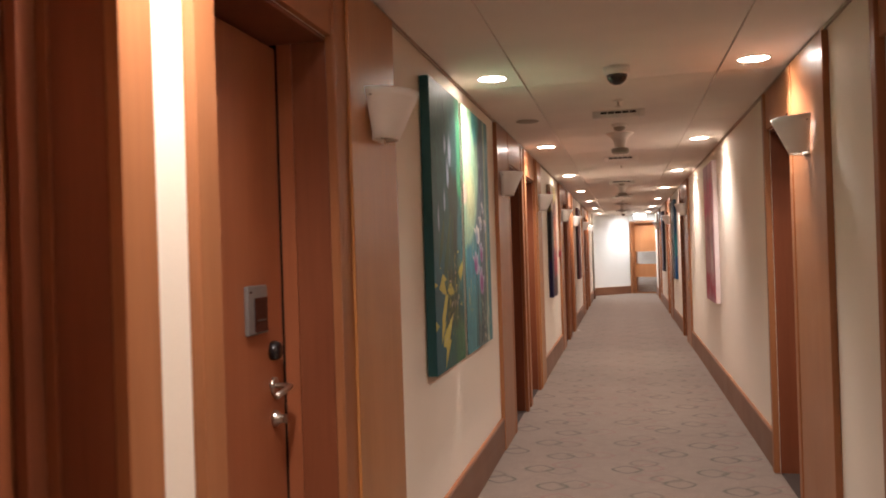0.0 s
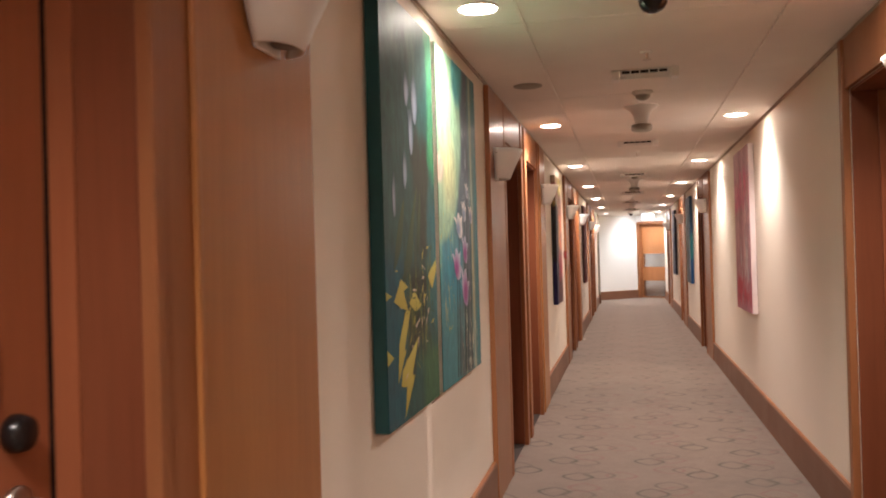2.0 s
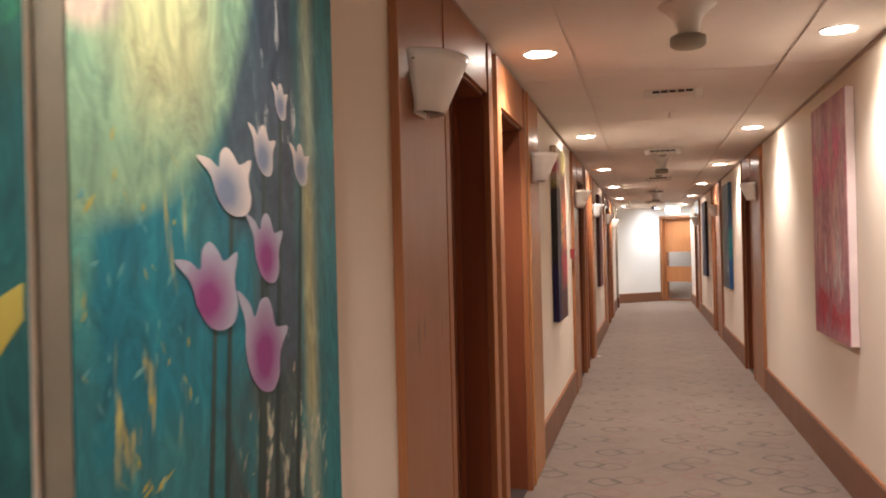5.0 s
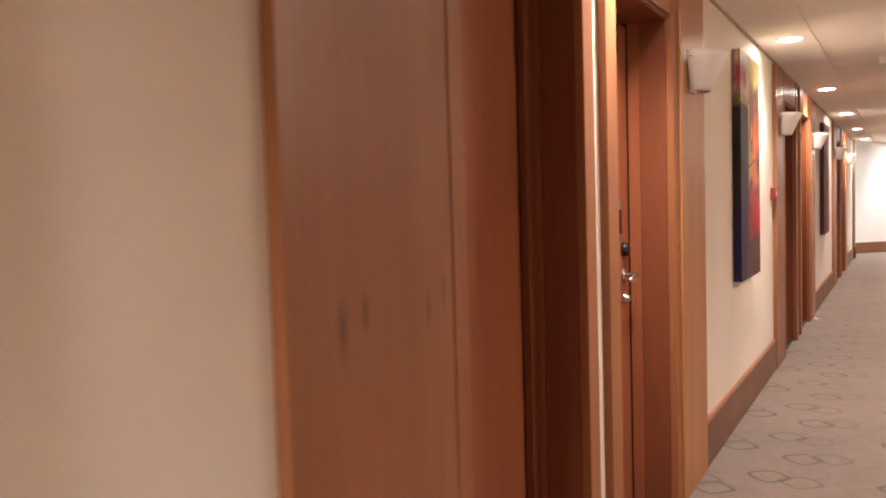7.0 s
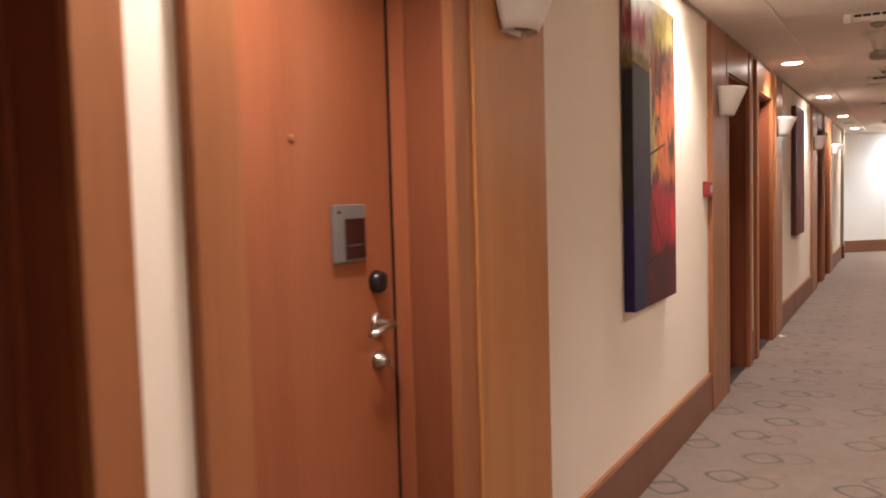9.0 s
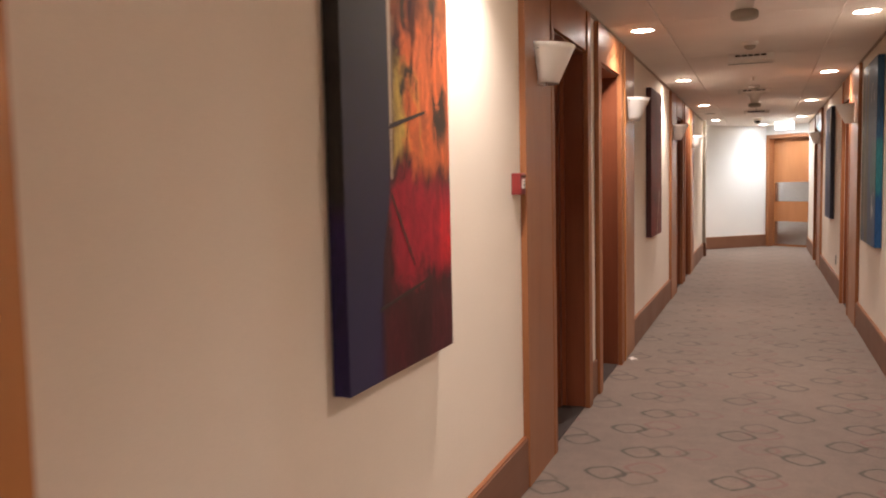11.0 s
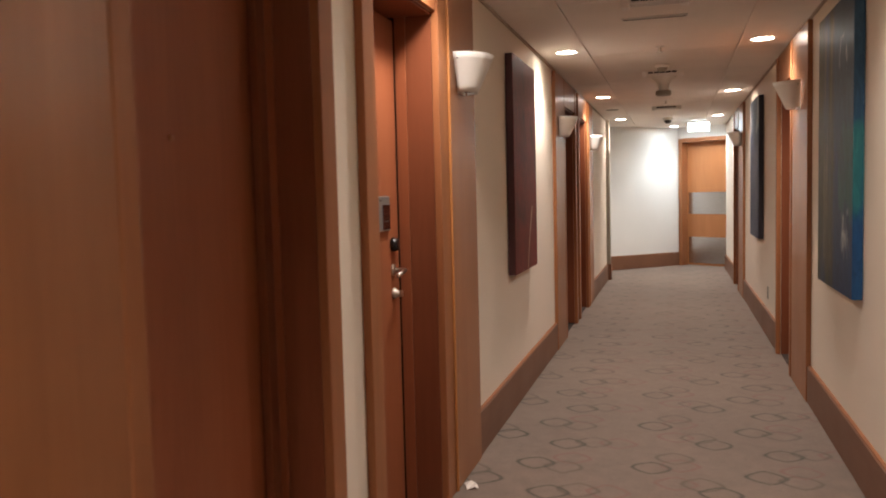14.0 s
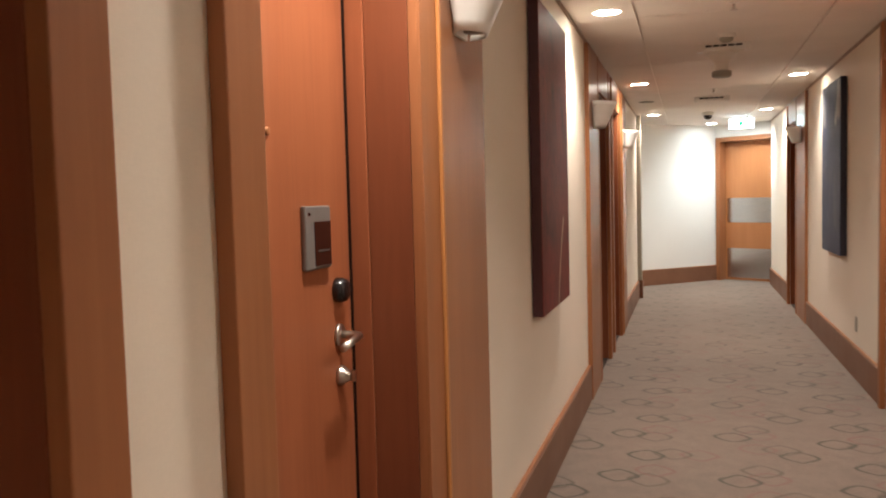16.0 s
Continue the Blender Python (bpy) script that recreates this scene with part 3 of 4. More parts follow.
part("slot", box(-0.185, 0.185, -0.006, 0.010, -0.0115, -0.0102), M_SLOT, strip, "dark slot")
grille = thing("speaker_grille", pose(-0.68, 7.33, H), "flat round grey ceiling speaker grille", "speaker")
part("grille_face", lathe([(0.085, 0.0), (0.085, -0.003), (0.078, -0.006)], 28), M_GREY, grille, "", True)
copy_thing(grille, pose(-0.70, 23.13, H))

sign = thing("exit_sign", pose(0.45, 25.7, H), "lit white exit sign hanging from the ceiling", "exit sign")
part("housing", box(-0.17, 0.17, -0.02, 0.02, -0.17, -0.02, 0.004), M_WHITE, sign)
part("face", box(-0.16, 0.16, -0.023, -0.0205, -0.16, -0.03), M_SIGN, sign, "glowing white face")
part("symbol", box(-0.03, 0.01, -0.026, -0.0235, -0.13, -0.06), M_SIGN_GREEN, sign, "green symbol")
part("rod", lathe([(0.006, -0.02), (0.006, 0.0)], 8), M_NICKEL, sign)

# fire alarm call point beside a door panel
call = thing("fire_alarm_call_point", pose(XL, 12.815, 1.378), "red square fire alarm call point on the wall", "fire alarm")
part("box", box(0.0, 0.042, -0.041, 0.041, -0.046, 0.046, 0.005), M_RED, call)
part("glass", box(0.042, 0.045, -0.022, 0.022, -0.020, 0.020, 0.001), M_PAPER, call, "white break glass")
for z, w in ((0.008, 0.014), (-0.004, 0.017), (-0.011, 0.010)):
    part("printed_line", box(0.045, 0.0455, -w, w, z, z + 0.004), M_SLOT, call)
part("hinge_band", box(0.042, 0.0435, -0.034, 0.034, 0.028, 0.036, 0.0005), M_DARKRED, call, "dark red printed band")

# small wall socket and a scrap of paper on the carpet
sock = thing("wall_socket", pose(XR, 20.1, 0.39, 0, 0, 180), "narrow dark socket plate low on the wall", "socket")
part("plate", box(0.0, 0.008, -0.03, 0.03, -0.055, 0.055, 0.002), M_GREY, sock)
scrap = thing("paper_scrap", pose(-0.835, 15.74, 0.001, 0, 0, 25), "crumpled pale pink paper scrap on the carpet", "paper")
out = bmesh.new()
grid = [[out.verts.new((0.018 * (i - 1.5), 0.030 * (j - 1.5), 0.002 + 0.005 * ((i * 7 + j * 5) % 3))) for j in range(4)] for i in range(4)]
for i in range(3):
    for j in range(3):
        out.faces.new((grid[i][j], grid[i + 1][j], grid[i + 1][j + 1], grid[i][j + 1]))
part("sheet", out, M_PAPER, scrap)


# ---- paintings ----
def canvas_paint(name, layers, base, rough=0.55, blobs=()):
    """Painted canvas: a base colour with noise-edged strokes laid over it. Each layer: colour, noise scale (y, z), threshold, softness, seed, extent; each blob: colour, centre, radii, softness."""
    g = Graph(name, rough).set("Specular IOR Level", 0.25)
    gen = g.coords("Generated")
    col = g.mix(g.grain(gen, 3.0, 5), tuple(c * 0.7 for c in base), base)
    for colour, sy, sz, at, soft, seed, y0, y1, z0, z1 in layers:
        v = g.coords("Generated", (1, sy, sz), (seed, seed * 1.7, seed * 0.6))
        n = g.grain(v, 1.0, 5, 0.6, 0.6)
        _, gy, gz = g.split(gen)
        rag = g.grain(g.coords("Generated", (1, 4.0, 4.0), (seed, 0.3, seed)), 1.6, 8, 0.68, 0.8)
        edge = g.math("MULTIPLY", g.math("SUBTRACT", rag, 0.5), 0.26 if at > 0.26 else 0.03)
        inside = 1.0
        for c, lo, hi in ((gy, y0, y1), (gz, z0, z1)):
            c = g.math("ADD", c, edge)
            inside = g.math("MULTIPLY", inside, g.math("DIVIDE", g.math("SUBTRACT", c, lo), 0.05, clamp=True))
            inside = g.math("MULTIPLY", inside, g.math("DIVIDE", g.math("SUBTRACT", hi, c), 0.05, clamp=True))
        f = g.math("DIVIDE", g.math("SUBTRACT", n, at), soft, clamp=True)
        col = g.mix(g.math("MULTIPLY", f, inside), col, colour)
    for colour, cy, cz, ry, rz, soft in blobs:
        _, gy, gz = g.split(gen)
        a, b = g.math("DIVIDE", g.math("SUBTRACT", gy, cy), ry), g.math("DIVIDE", g.math("SUBTRACT", gz, cz), rz)
        d = g.math("SQRT", g.math("ADD", g.math("MULTIPLY", a, a), g.math("MULTIPLY", b, b)))
        d = g.math("ADD", d, g.math("MULTIPLY", g.math("SUBTRACT", g.grain(gen, 7.0, 4), 0.5), 0.5 if soft > 0.2 else 0.12))
        col = g.mix(g.math("DIVIDE", g.math("SUBTRACT", 1.0, d), soft, clamp=True), col, colour)
    weave = g.grain(g.coords("Generated", (1, 260, 420)), 1.0, 2)
    stroke = g.grain(g.coords("Generated", (1, 30, 9)), 1.0, 5)
    dab = g.grain(g.coords("Generated", (1, 9, 7)), 1.3, 8, 0.72, 1.6)
    shade = g.ramp(dab, [(0.30, (0.50, 0.50, 0.54)), (0.50, (0.95, 0.95, 0.95)), (0.68, (1.5, 1.42, 1.3))])
    g.set("Base Color", g.mix(1.0, col, shade, "MULTIPLY"))
    return g.bump(g.math("ADD", g.math("MULTIPLY", weave, 0.4), stroke), 0.18, 0.002).mat


def painting(m, width, z0, z1, mat, side_mat, label, group="", start=0.0):
    """A stretched canvas; local y from 0 to width, the face at x = 0.05."""
    d = thing("painting", m, label, "painting", group)
    part("canvas", box(0.047, 0.050, start, width, z0, z1), mat, d)
    part("stretcher", box(0.004, 0.047, start, width, z0, z1, 0.002), side_mat, d, "painted canvas edge")
    return d


def rounded(points, steps=4):
    """A closed curve through the points."""
    out, n = [], len(points)
    for k in range(n):
        a, b, c, d = (Vector(points[(k + o) % n]) for o in (-1, 0, 1, 2))
        for s in range(steps):
            f = s / steps
            v = 0.5 * (2 * b + (c - a) * f + (2 * a - 5 * b + 4 * c - d) * f * f + (3 * b - a - 3 * c + d) * f ** 3)
            out.append((v.x, v.y))
    return out


CUP = rounded([(-0.54, 0.33), (-0.31, 0.10), (-0.22, -0.16), (-0.06, -0.38), (0.16, -0.48), (0.40, -0.43), (0.49, -0.22), (0.44, 0.05), (0.52, 0.36), (0.27, 0.27), (0.15, 0.41), (0.02, 0.50), (-0.10, 0.41), (-0.15, 0.21), (-0.31, 0.31)])


def tulip(parent, y, z, w, h, mat, lean=0.0):
    """A painted tulip: a cup with flared tips."""
    ca, sa = math.cos(lean), math.sin(lean)
    pts = [(y + a * w * ca - b * h * sa, z + a * w * sa + b * h * ca) for a, b in CUP]
    part("painted_tulip", outline(pts, 0.0006, 0.0508), mat, parent)


def petal_mat(name, core, rim):
    """Petals that fade from a deep core to a pale rim."""
    g = Graph(name, 0.6)
    _, gy, gz = g.split(g.coords("Generated"))
    n = g.grain(g.coords("Object"), 30, 4)
    dy, dz = g.math("MULTIPLY", g.math("SUBTRACT", gy, 0.5), 1.25), g.math("SUBTRACT", gz, 0.36)
    d = g.math("SQRT", g.math("ADD", g.math("MULTIPLY", dy, dy), g.math("MULTIPLY", dz, dz)))
    d = g.math("ADD", d, g.math("MULTIPLY", g.math("SUBTRACT", n, 0.5), 0.12))
    g.set("Base Color", g.ramp(d, [(0.16, core), (0.56, rim)]))
    return g.bump(n, 0.1, 0.001).mat


def strokes(parent, name, mat, polys, x0=0.0502):
    for pts in polys:
        part(name, outline(pts, 0.0006, x0), mat, parent)


def flower_mat(name, low, high):
    g = Graph(name, 0.6)
    _, gy, gz = g.split(g.coords("Generated"))
    n = g.grain(g.coords("Object"), 26, 4)
    f = g.math("ADD", g.math("MULTIPLY", gz, 0.8), g.math("MULTIPLY", g.math("SUBTRACT", n, 0.5), 0.35), clamp=True)
    g.set("Base Color", g.ramp(f, [(0.1, low), (0.75, high)]))
    return g.bump(n, 0.1, 0.001).mat


P_GREEN = canvas_paint("dark_green_painting", [
    ((0.060, 0.13, 0.10), 3, 2.0, 0.36, 0.25, 3.1, -0.2, 0.75, 0.84, 1.2),
    ((0.006, 0.075, 0.098), 2, 1.0, 0.25, 0.15, 1.4, -0.2, 0.34, -0.2, 0.42),
    ((0.026, 0.034, 0.022), 4, 1.5, 0.34, 0.18, 4.6, 0.48, 0.86, 0.36, 0.72),
    ((0.022, 0.030, 0.020), 7, 4.0, 0.40, 0.12, 8.2, 0.34, 0.86, 0.10, 0.38),
    ((0.030, 0.18, 0.080), 3, 1.0, 0.32, 0.20, 7.7, 0.84, 1.2, 0.58, 1.2),
    ((0.018, 0.11, 0.115), 3, 1.0, 0.30, 0.15, 9.2, 0.78, 1.2, 0.18, 0.56),
    ((0.035, 0.10, 0.045), 3, 1.0, 0.34, 0.15, 2.3, 0.62, 1.2, -0.2, 0.16),
    ((0.15, 0.16, 0.035), 16, 5.0, 0.55, 0.06, 5.3, 0.34, 0.92, 0.08, 0.40)], (0.018, 0.085, 0.074), 0.5)
P_TEAL = canvas_paint("teal_painting", [
    ((0.10, 0.32, 0.25), 3, 1.5, 0.36, 0.20, 6.1, -0.2, 0.34, 0.34, 0.56),
    ((0.012, 0.165, 0.215), 3, 2.0, 0.34, 0.10, 4.4, 0.02, 0.56, 0.20, 0.52),
    ((0.046, 0.085, 0.112), 3, 1.5, 0.20, 0.06, 8.1, 0.41, 0.60, 0.40, 1.2),
    ((0.046, 0.078, 0.108), 3, 1.5, 0.18, 0.06, 8.1, 0.53, 0.785, 0.16, 1.2),
    ((0.050, 0.080, 0.080), 3, 2.0, 0.34, 0.12, 5.6, 0.40, 0.80, -0.2, 0.28),
    ((0.29, 0.37, 0.27), 5, 0.6, 0.15, 0.25, 1.2, 0.775, 0.885, -0.2, 1.2),
    ((0.38, 0.335, 0.155), 4, 0.8, 0.20, 0.45, 3.9, 0.780, 0.870, 0.14, 0.54),
    ((0.014, 0.185, 0.215), 3, 0.8, 0.18, 0.06, 3.3, 0.885, 1.2, -0.2, 1.2),
    ((0.46, 0.40, 0.14), 26, 5.0, 0.58, 0.05, 7.5, 0.0, 0.30, 0.20, 0.54),
    ((0.45, 0.46, 0.34), 22, 12.0, 0.575, 0.04, 2.9, 0.52, 0.92, -0.1, 0.26),
    ((0.40, 0.45, 0.46), 26, 9.0, 0.60, 0.04, 6.9, 0.52, 0.79, 0.48, 0.95)], (0.034, 0.190, 0.210), 0.42, [
    ((0.20, 0.34, 0.22), 0.0, 0.80, 0.588, 0.39, 0.08), ((0.40, 0.43, 0.23), 0.24, 0.64, 0.22, 0.15, 0.6),
    ((0.05, 0.27, 0.27), 0.50, 0.98, 0.16, 0.14, 0.4), ((0.50, 0.42, 0.33), 0.02, 0.64, 0.12, 0.05, 0.4)])
P_ABSTRACT = canvas_paint("red_orange_painting", [
    ((0.52, 0.44, 0.32), 3, 2, 0.30, 0.15, 2.0, -0.2, 0.56, 0.79, 1.2),
    ((0.60, 0.50, 0.17), 3, 2, 0.34, 0.15, 8.5, 0.45, 0.97, 0.85, 1.2),
    ((0.36, 0.06, 0.10), 3, 2, 0.36, 0.15, 5.0, -0.2, 0.32, 0.82, 0.97),
    ((0.50, 0.40, 0.10), 2, 1, 0.25, 0.12, 3.0, -0.2, 0.46, 0.75, 0.81),
    ((0.30, 0.085, 0.030), 3, 2, 0.30, 0.14, 3.4, 0.37, 1.2, 0.68, 0.88),
    ((0.58, 0.135, 0.045), 3, 2, 0.28, 0.14, 6.6, 0.44, 1.2, 0.40, 0.72),
    ((0.50, 0.34, 0.08), 5, 3, 0.42, 0.12, 2.7, 0.40, 0.72, 0.42, 0.66),
    ((0.55, 0.45, 0.32), 3, 1, 0.30, 0.12, 5.9, 0.375, 0.42, 0.46, 0.74),
    ((0.040, 0.030, 0.020), 6, 4, 0.52, 0.06, 4.9, 0.42, 0.98, 0.44, 0.84),
    ((0.30, 0.014, 0.030), 2, 2, 0.28, 0.14, 9.9, 0.36, 1.2, 0.16, 0.42),
    ((0.55, 0.020, 0.030), 2, 1, 0.22, 0.12, 1.3, 0.84, 1.2, 0.18, 0.36),
    ((0.07, 0.012, 0.018), 3, 2, 0.42, 0.10, 4.1, 0.30, 1.2, -0.2, 0.17),
    ((0.025, 0.022, 0.020), 2, 1, 0.20, 0.06, 7.1, -0.2, 0.37, 0.30, 0.76),
    ((0.018, 0.012, 0.062), 2, 1, 0.22, 0.10, 7.8, -0.2, 0.30, -0.2, 0.36)], (0.050, 0.014, 0.018), 0.42)
P_MAROON = canvas_paint("maroon_painting", [
    ((0.145, 0.015, 0.013), 2, 1, 0.40, 0.2, 2.4, -0.2, 1.2, -0.2, 0.9),
    ((0.060, 0.010, 0.012), 3, 2, 0.5, 0.1, 9.0, -0.2, 1.2, 0.2, 0.8)], (0.155, 0.020, 0.018))
P_PINK = canvas_paint("pink_painting", [
    ((0.62, 0.42, 0.44), 3, 1, 0.42, 0.2, 3.0, -0.2, 1.2, 0.2, 1.2),
    ((0.60, 0.15, 0.27), 3, 2, 0.46, 0.12, 6.8, -0.2, 1.2, 0.6, 0.9),
    ((0.42, 0.05, 0.09), 3, 3, 0.44, 0.12, 1.8, -0.2, 1.2, 0.0, 0.24),
    ((0.55, 0.52, 0.55), 9, 4, 0.52, 0.06, 5.5, 0.3, 0.9, 0.15, 0.5)], (0.52, 0.25, 0.30))
P_BLUE = canvas_paint("blue_green_painting", [
    ((0.055, 0.060, 0.030), 5, 1.0, 0.34, 0.18, 3.7, -0.2, 0.52, -0.2, 1.2),
    ((0.15, 0.13, 0.085), 12, 1.2, 0.48, 0.12, 2.1, 0.14, 0.50, 0.05, 0.95),
    ((0.018, 0.060, 0.11), 3, 1.5, 0.30, 0.18, 6.3, 0.48, 1.2, 0.45, 1.2),
    ((0.020, 0.12, 0.13), 3, 1.2, 0.32, 0.18, 7.3, 0.62, 1.2, 0.26, 0.58),
    ((0.46, 0.50, 0.54), 16, 9, 0.585, 0.05, 8.8, 0.60, 0.96, 0.76, 0.96),
    ((0.40, 0.46, 0.48), 7, 4, 0.52, 0.08, 4.9, 0.70, 0.96, 0.12, 0.30)], (0.014, 0.060, 0.15), 0.45)
P_NAVY = canvas_paint("navy_painting", [
    ((0.022, 0.030, 0.075), 3, 1.5, 0.42, 0.15, 1.7, -0.2, 1.2, -0.2, 1.2),
    ((0.05, 0.055, 0.09), 6, 2.5, 0.52, 0.10, 5.2, 0.2, 1.0, 0.1, 0.6),
    ((0.30, 0.28, 0.26), 4, 2.0, 0.52, 0.10, 9.4, -0.2, 1.2, 0.75, 1.2)], (0.035, 0.042, 0.10))
E_TEAL = plain("teal_canvas_edge", (0.010, 0.088, 0.098), 0.6)
E_PALE = plain("bare_canvas_edge", (0.60, 0.56, 0.48), 0.6)
E_DARK, E_MAROON = plain("dark_canvas_edge", (0.022, 0.020, 0.034), 0.6), plain("maroon_canvas_edge", (0.058, 0.011, 0.012), 0.6)
E_WHITE = plain("pale_pink_canvas_edge", (0.68, 0.56, 0.54), 0.6)
T_PURPLE, T_WHITE = petal_mat("purple_petals", (0.22, 0.034, 0.17), (0.36, 0.36, 0.44)), petal_mat("blue_white_petals", (0.17, 0.22, 0.31), (0.64, 0.57, 0.52))
T_BLOOM = petal_mat("pale_blue_blooms", (0.26, 0.31, 0.39), (0.05, 0.09, 0.10))
T_LEAF, T_DARK = flower_mat("olive_leaves", (0.026, 0.058, 0.024), (0.052, 0.082, 0.028)), flower_mat("dark_scribble", (0.035, 0.06, 0.03), (0.06, 0.075, 0.035))
T_STEM = flower_mat("dark_stems", (0.02, 0.035, 0.03), (0.03, 0.06, 0.05))
T_YELLOW = flower_mat("yellow_paint", (0.36, 0.29, 0.045), (0.42, 0.36, 0.07))
T_CREAM = flower_mat("cream_line", (0.40, 0.30, 0.22), (0.50, 0.40, 0.30))

# diptych beside the first doors: dark green with yellow, and teal with tulips
pa = painting(pose(XL, 4.80, 0), 0.79, 0.875, 2.275, P_GREEN, E_TEAL, "dark green abstract canvas with jagged yellow shapes", "tulip diptych", 0.10)
strokes(pa, "painted_shape", T_YELLOW, [[(0.10 + y * 0.873, z) for y, z in poly] for poly in [
    [(0.0, 0.435), (0.075, 0.42), (0.0, 0.408)], [(0.10, 0.40), (0.20, 0.47), (0.30, 0.44), (0.235, 0.43), (0.29, 0.36), (0.20, 0.375)],
    [(0.31, 0.385), (0.42, 0.345), (0.50, 0.37), (0.40, 0.42)], [(0.155, 0.26), (0.25, 0.36), (0.33, 0.37), (0.22, 0.23), (0.255, 0.235), (0.13, 0.135)],
    [(0.19, 0.17), (0.44, 0.26), (0.33, 0.14), (0.375, 0.135), (0.21, 0.01), (0.25, 0.11), (0.17, 0.12)],
    [(0.0, 0.255), (0.08, 0.225), (0.0, 0.205)], [(0.62, 0.47), (0.78, 0.53), (0.78, 0.49), (0.70, 0.42)]]])
for o in pa.children:
    if o.name.startswith("painted_shape"):
        o.location.z = 0.875
pt = painting(pose(XL, 5.66, 0), 0.855, 0.875, 2.275, P_TEAL, E_PALE, "teal canvas with a pale moon and purple and white tulips", "tulip diptych")
for k, (y, z, w, h, white) in enumerate(((0.39, 1.545, 0.165, 0.135, True), (0.51, 1.615, 0.10, 0.105, True), (0.67, 1.605, 0.09, 0.095, True), (0.585, 1.715, 0.065, 0.08, True),
                          (0.515, 1.44, 0.135, 0.145, False), (0.33, 1.375, 0.175, 0.17, False), (0.495, 1.275, 0.195, 0.19, False))):
    part("painted_stem", outline([(y - 0.006, z - 0.04), (y + 0.006, z - 0.04), (y - 0.05 * (z - 0.8), 0.89), (y - 0.05 * (z - 0.8) - 0.018, 0.89)], 0.0003, 0.05035 + k * 0.00002), T_STEM, pt)
    tulip(pt, y - 0.09 * w, z + 0.004, w * 1.02, h * 0.86, T_WHITE if white else T_PURPLE, -0.40 if z < 1.3 else -0.20 if y > 0.44 else 0.04)
rng = random.Random(5)
T_TEAL = flower_mat("pale_teal_dabs", (0.05, 0.24, 0.25), (0.16, 0.34, 0.32))
for k in range(110):
    # yellow and pale dabs among the leaves, cream ones low beside the pale band
    low = k % 2
    y = rng.uniform(0.40, 0.72) if low else rng.gauss(0.14, 0.09)
    z = 0.89 + abs(rng.gauss(0.0, 0.13)) if low else rng.uniform(1.10, 1.60)
    y, z, n, a = min(max(y, 0.02), 0.74), min(z, 1.62), rng.uniform(0.012, 0.038), rng.gauss(1.45, 0.5)
    dy, dz, w = n * math.cos(a) * 0.5, n * math.sin(a) * 0.5, rng.uniform(0.0015, 0.004)
    part("painted_dab", outline([(y - dy, z - dz), (y + w, z - w), (y + dy, z + dz), (y - w, z + w * 0.5)], 0.00015, 0.0501 + k * 0.000002), (T_YELLOW, T_CREAM, T_TEAL, T_CREAM)[k % 4], pt)
for y, z, w, h in ((0.22, 0.74, 0.05, 0.16), (0.36, 0.84, 0.06, 0.12), (0.45, 0.99, 0.09, 0.16), (0.51, 1.10, 0.10, 0.16), (0.40, 1.12, 0.07, 0.10)):
    ring = rounded([(y + w * 0.5 * math.cos(a) * rng.uniform(0.7, 1.2), 0.875 + z + h * 0.5 * math.sin(a) * rng.uniform(0.8, 1.2)) for a in (k * math.pi / 4 for k in range(8))])
    part("painted_bloom", outline(ring, 0.0005, 0.0502), T_BLOOM, pa)
for k, (y0, z0, y1, z1, w) in enumerate(((0.20, 0.50, 0.34, 0.74, 0.05), (0.28, 0.42, 0.52, 0.80, 0.035), (0.36, 0.46, 0.46, 0.70, 0.04), (0.50, 0.55, 0.56, 0.78, 0.03))):
    part("painted_leaf", outline(rounded([(y0, 0.875 + z0), (y0 + (y1 - y0) * 0.5 - w * 0.5, 0.875 + (z0 + z1) / 2), (y1, 0.875 + z1), (y0 + (y1 - y0) * 0.5 + w * 0.5, 0.875 + (z0 + z1) / 2 - 0.03)]), 0.0002, 0.0501 + k * 0.00006), T_LEAF, pa)
for k in range(110):
    y, z, a, n = rng.gauss(0.50, 0.12), 0.875 + rng.gauss(0.36, 0.11), rng.uniform(0, math.pi), rng.uniform(0.02, 0.075)
    y, z = min(max(y, 0.12), 0.70), min(max(z, 1.0), 1.45)
    dy, dz, t = n * math.cos(a) * 0.5, n * math.sin(a) * 0.5, rng.uniform(0.002, 0.006)
    part("painted_stroke", outline([(y - dy, z - dz), (y + t, z - t), (y + dy, z + dz), (y - t, z + t)], 0.0002, 0.0508 + k * 0.00003), (T_YELLOW, T_DARK, T_CREAM, T_DARK, T_LEAF)[k % 5], pa)

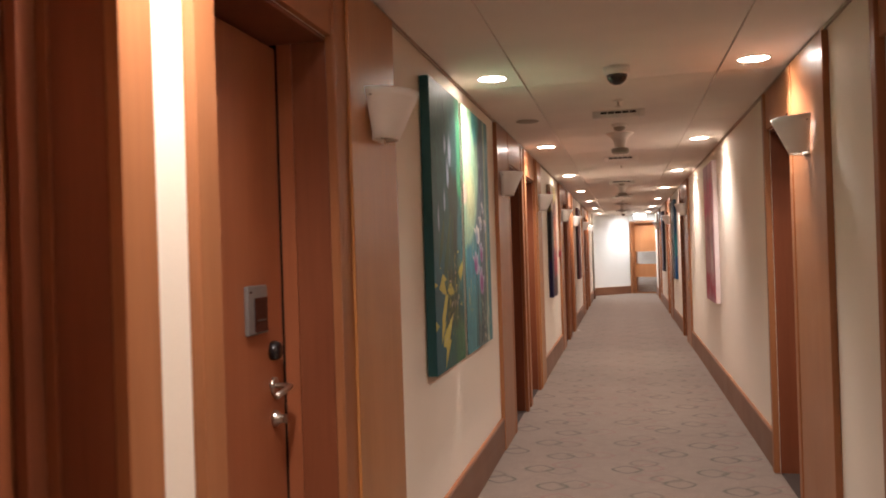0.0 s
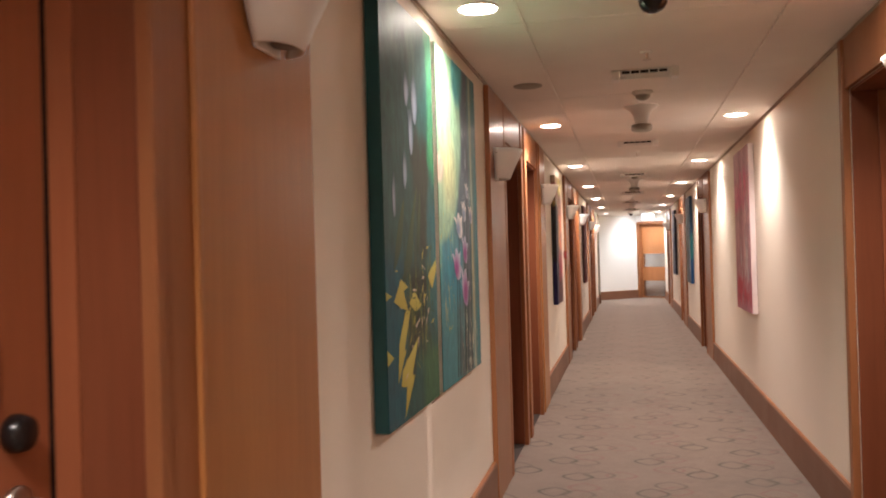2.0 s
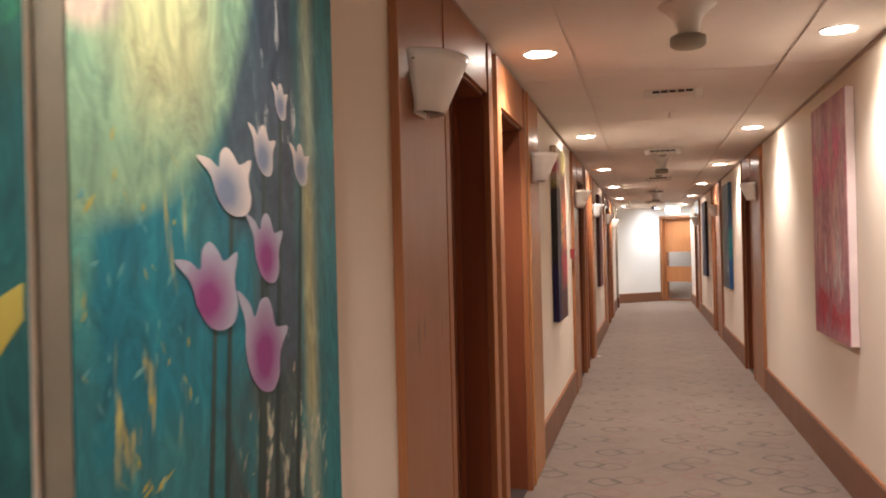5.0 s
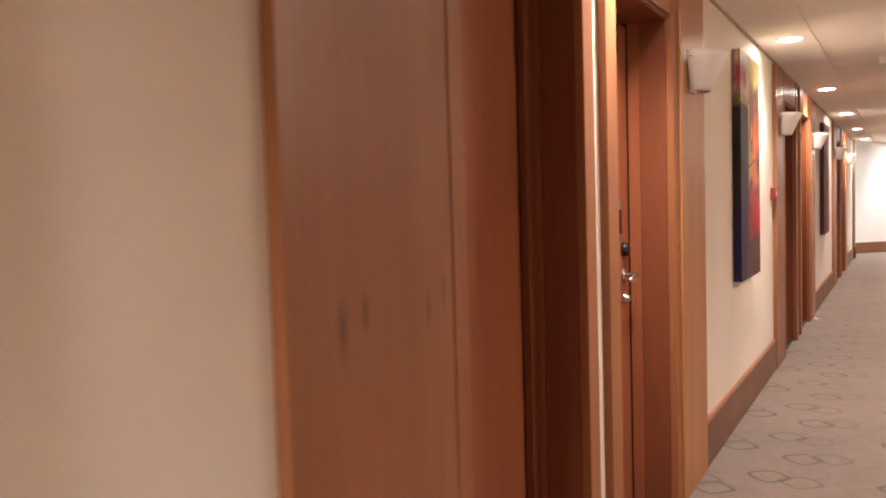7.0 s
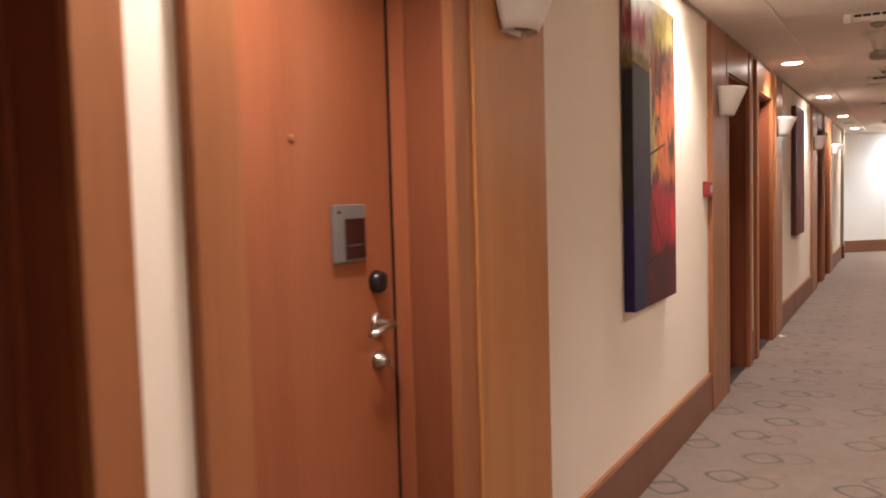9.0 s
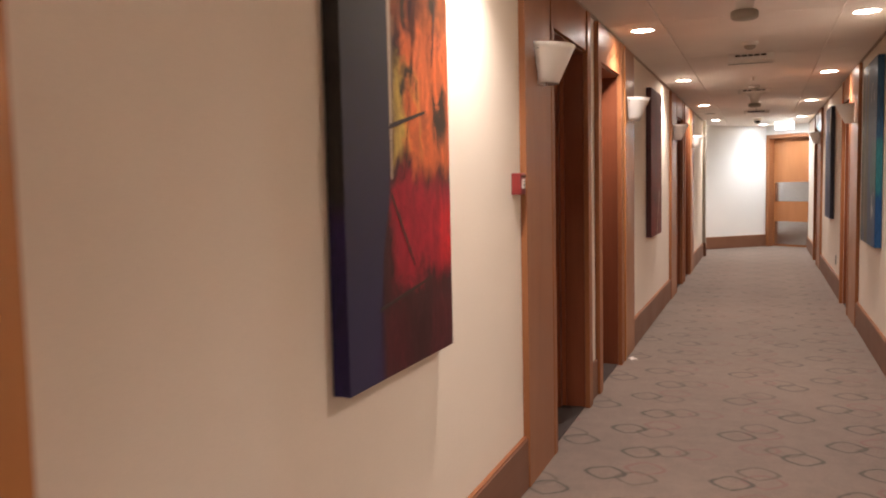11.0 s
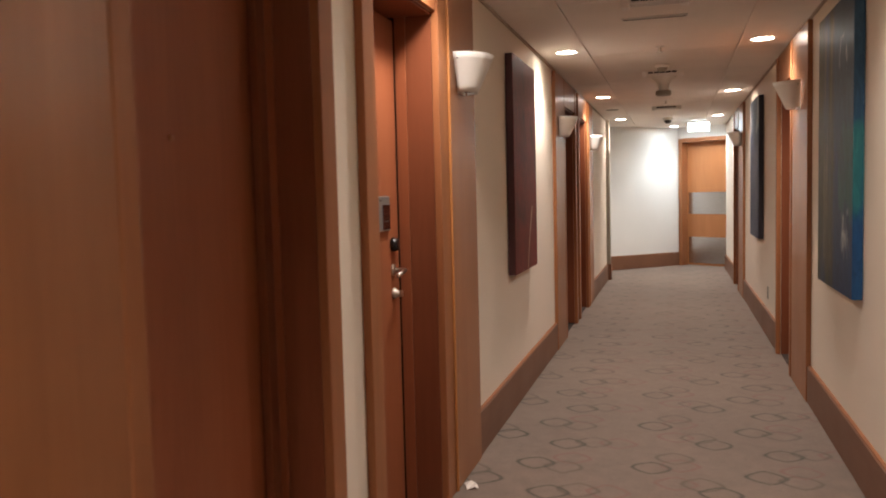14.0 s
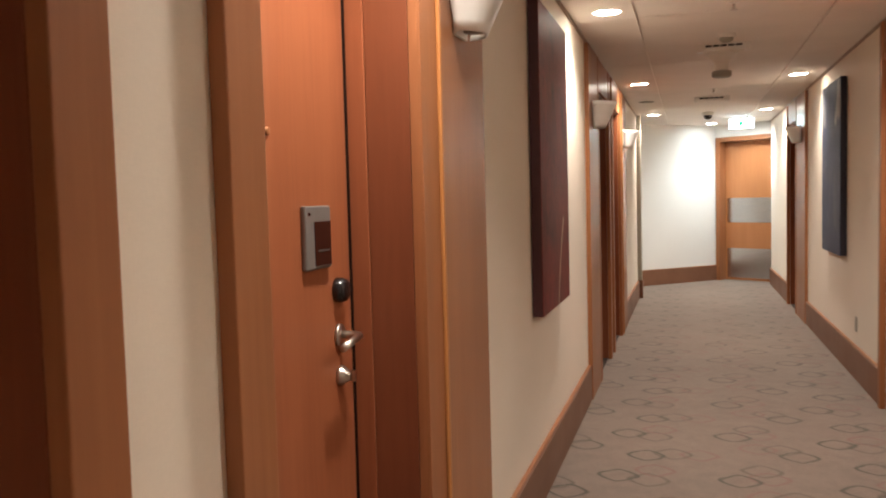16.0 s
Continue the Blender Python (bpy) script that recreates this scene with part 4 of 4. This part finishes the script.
pr = painting(pose(XL, 11.18, 0), 0.725, 0.858, 2.235, P_ABSTRACT, P_ABSTRACT, "red, orange and black abstract canvas", "abstract paintings")
T_SLAB, T_STICK = flower_mat("black_navy_slab", (0.014, 0.011, 0.055), (0.022, 0.020, 0.019)), flower_mat("black_sticks", (0.03, 0.02, 0.018), (0.05, 0.03, 0.02))
part("painted_slab", outline([(0.0, 0.860), (0.165, 0.860), (0.185, 1.02), (0.215, 1.20), (0.262, 1.36), (0.272, 1.60), (0.265, 1.905), (0.0, 1.93)], 0.0004, 0.0501), T_SLAB, pr)
for y0, z0, y1, z1, w in ((0.27, 1.545, 0.52, 1.60, 0.016), (0.36, 1.40, 0.47, 1.95, 0.010), (0.27, 1.36, 0.42, 1.15, 0.012), (0.18, 1.05, 0.55, 1.10, 0.012), (0.30, 1.70, 0.38, 2.08, 0.008), (0.58, 1.75, 0.62, 2.0, 0.03)):
    part("painted_stick", outline([(y0, z0 - w / 2), (y1, z1 - w / 3), (y1 + w / 2, z1 + w / 3), (y0 + w / 2, z0 + w / 2)], 0.0004, 0.0507), T_STICK, pr)
part("painted_line", outline([(0.272, 1.40), (0.284, 1.40), (0.292, 1.93), (0.270, 1.93)], 0.0003, 0.0504), T_CREAM, pr)
pd = painting(pose(XL, 17.085, 0), 0.815, 0.853, 2.22, P_MAROON, E_MAROON, "dark maroon canvas with one thin pale curve", "abstract paintings")
curve = [(0.44 + 0.10 * (f - 0.15) ** 2 + 0.12 * f, 0.85 + 0.42 * f) for f in (k / 8 for k in range(9))]
part("painted_line", outline([(y - 0.010, z) for y, z in curve] + [(y + 0.010, z) for y, z in reversed(curve)], 0.0006, 0.0502), T_CREAM, pd)
painting(pose(XR, 10.54, 0, 0, 0, 180), 0.92, 0.86, 2.27, P_PINK, E_WHITE, "pink and white abstract canvas with pale edges", "abstract paintings")
painting(pose(XR, 17.08, 0, 0, 0, 180), 0.92, 0.845, 2.255, P_BLUE, P_BLUE, "blue and green abstract canvas", "abstract paintings")
painting(pose(XR, 21.38, 0, 0, 0, 180), 0.89, 0.86, 2.235, P_NAVY, E_DARK, "dark navy and grey abstract canvas", "abstract paintings")
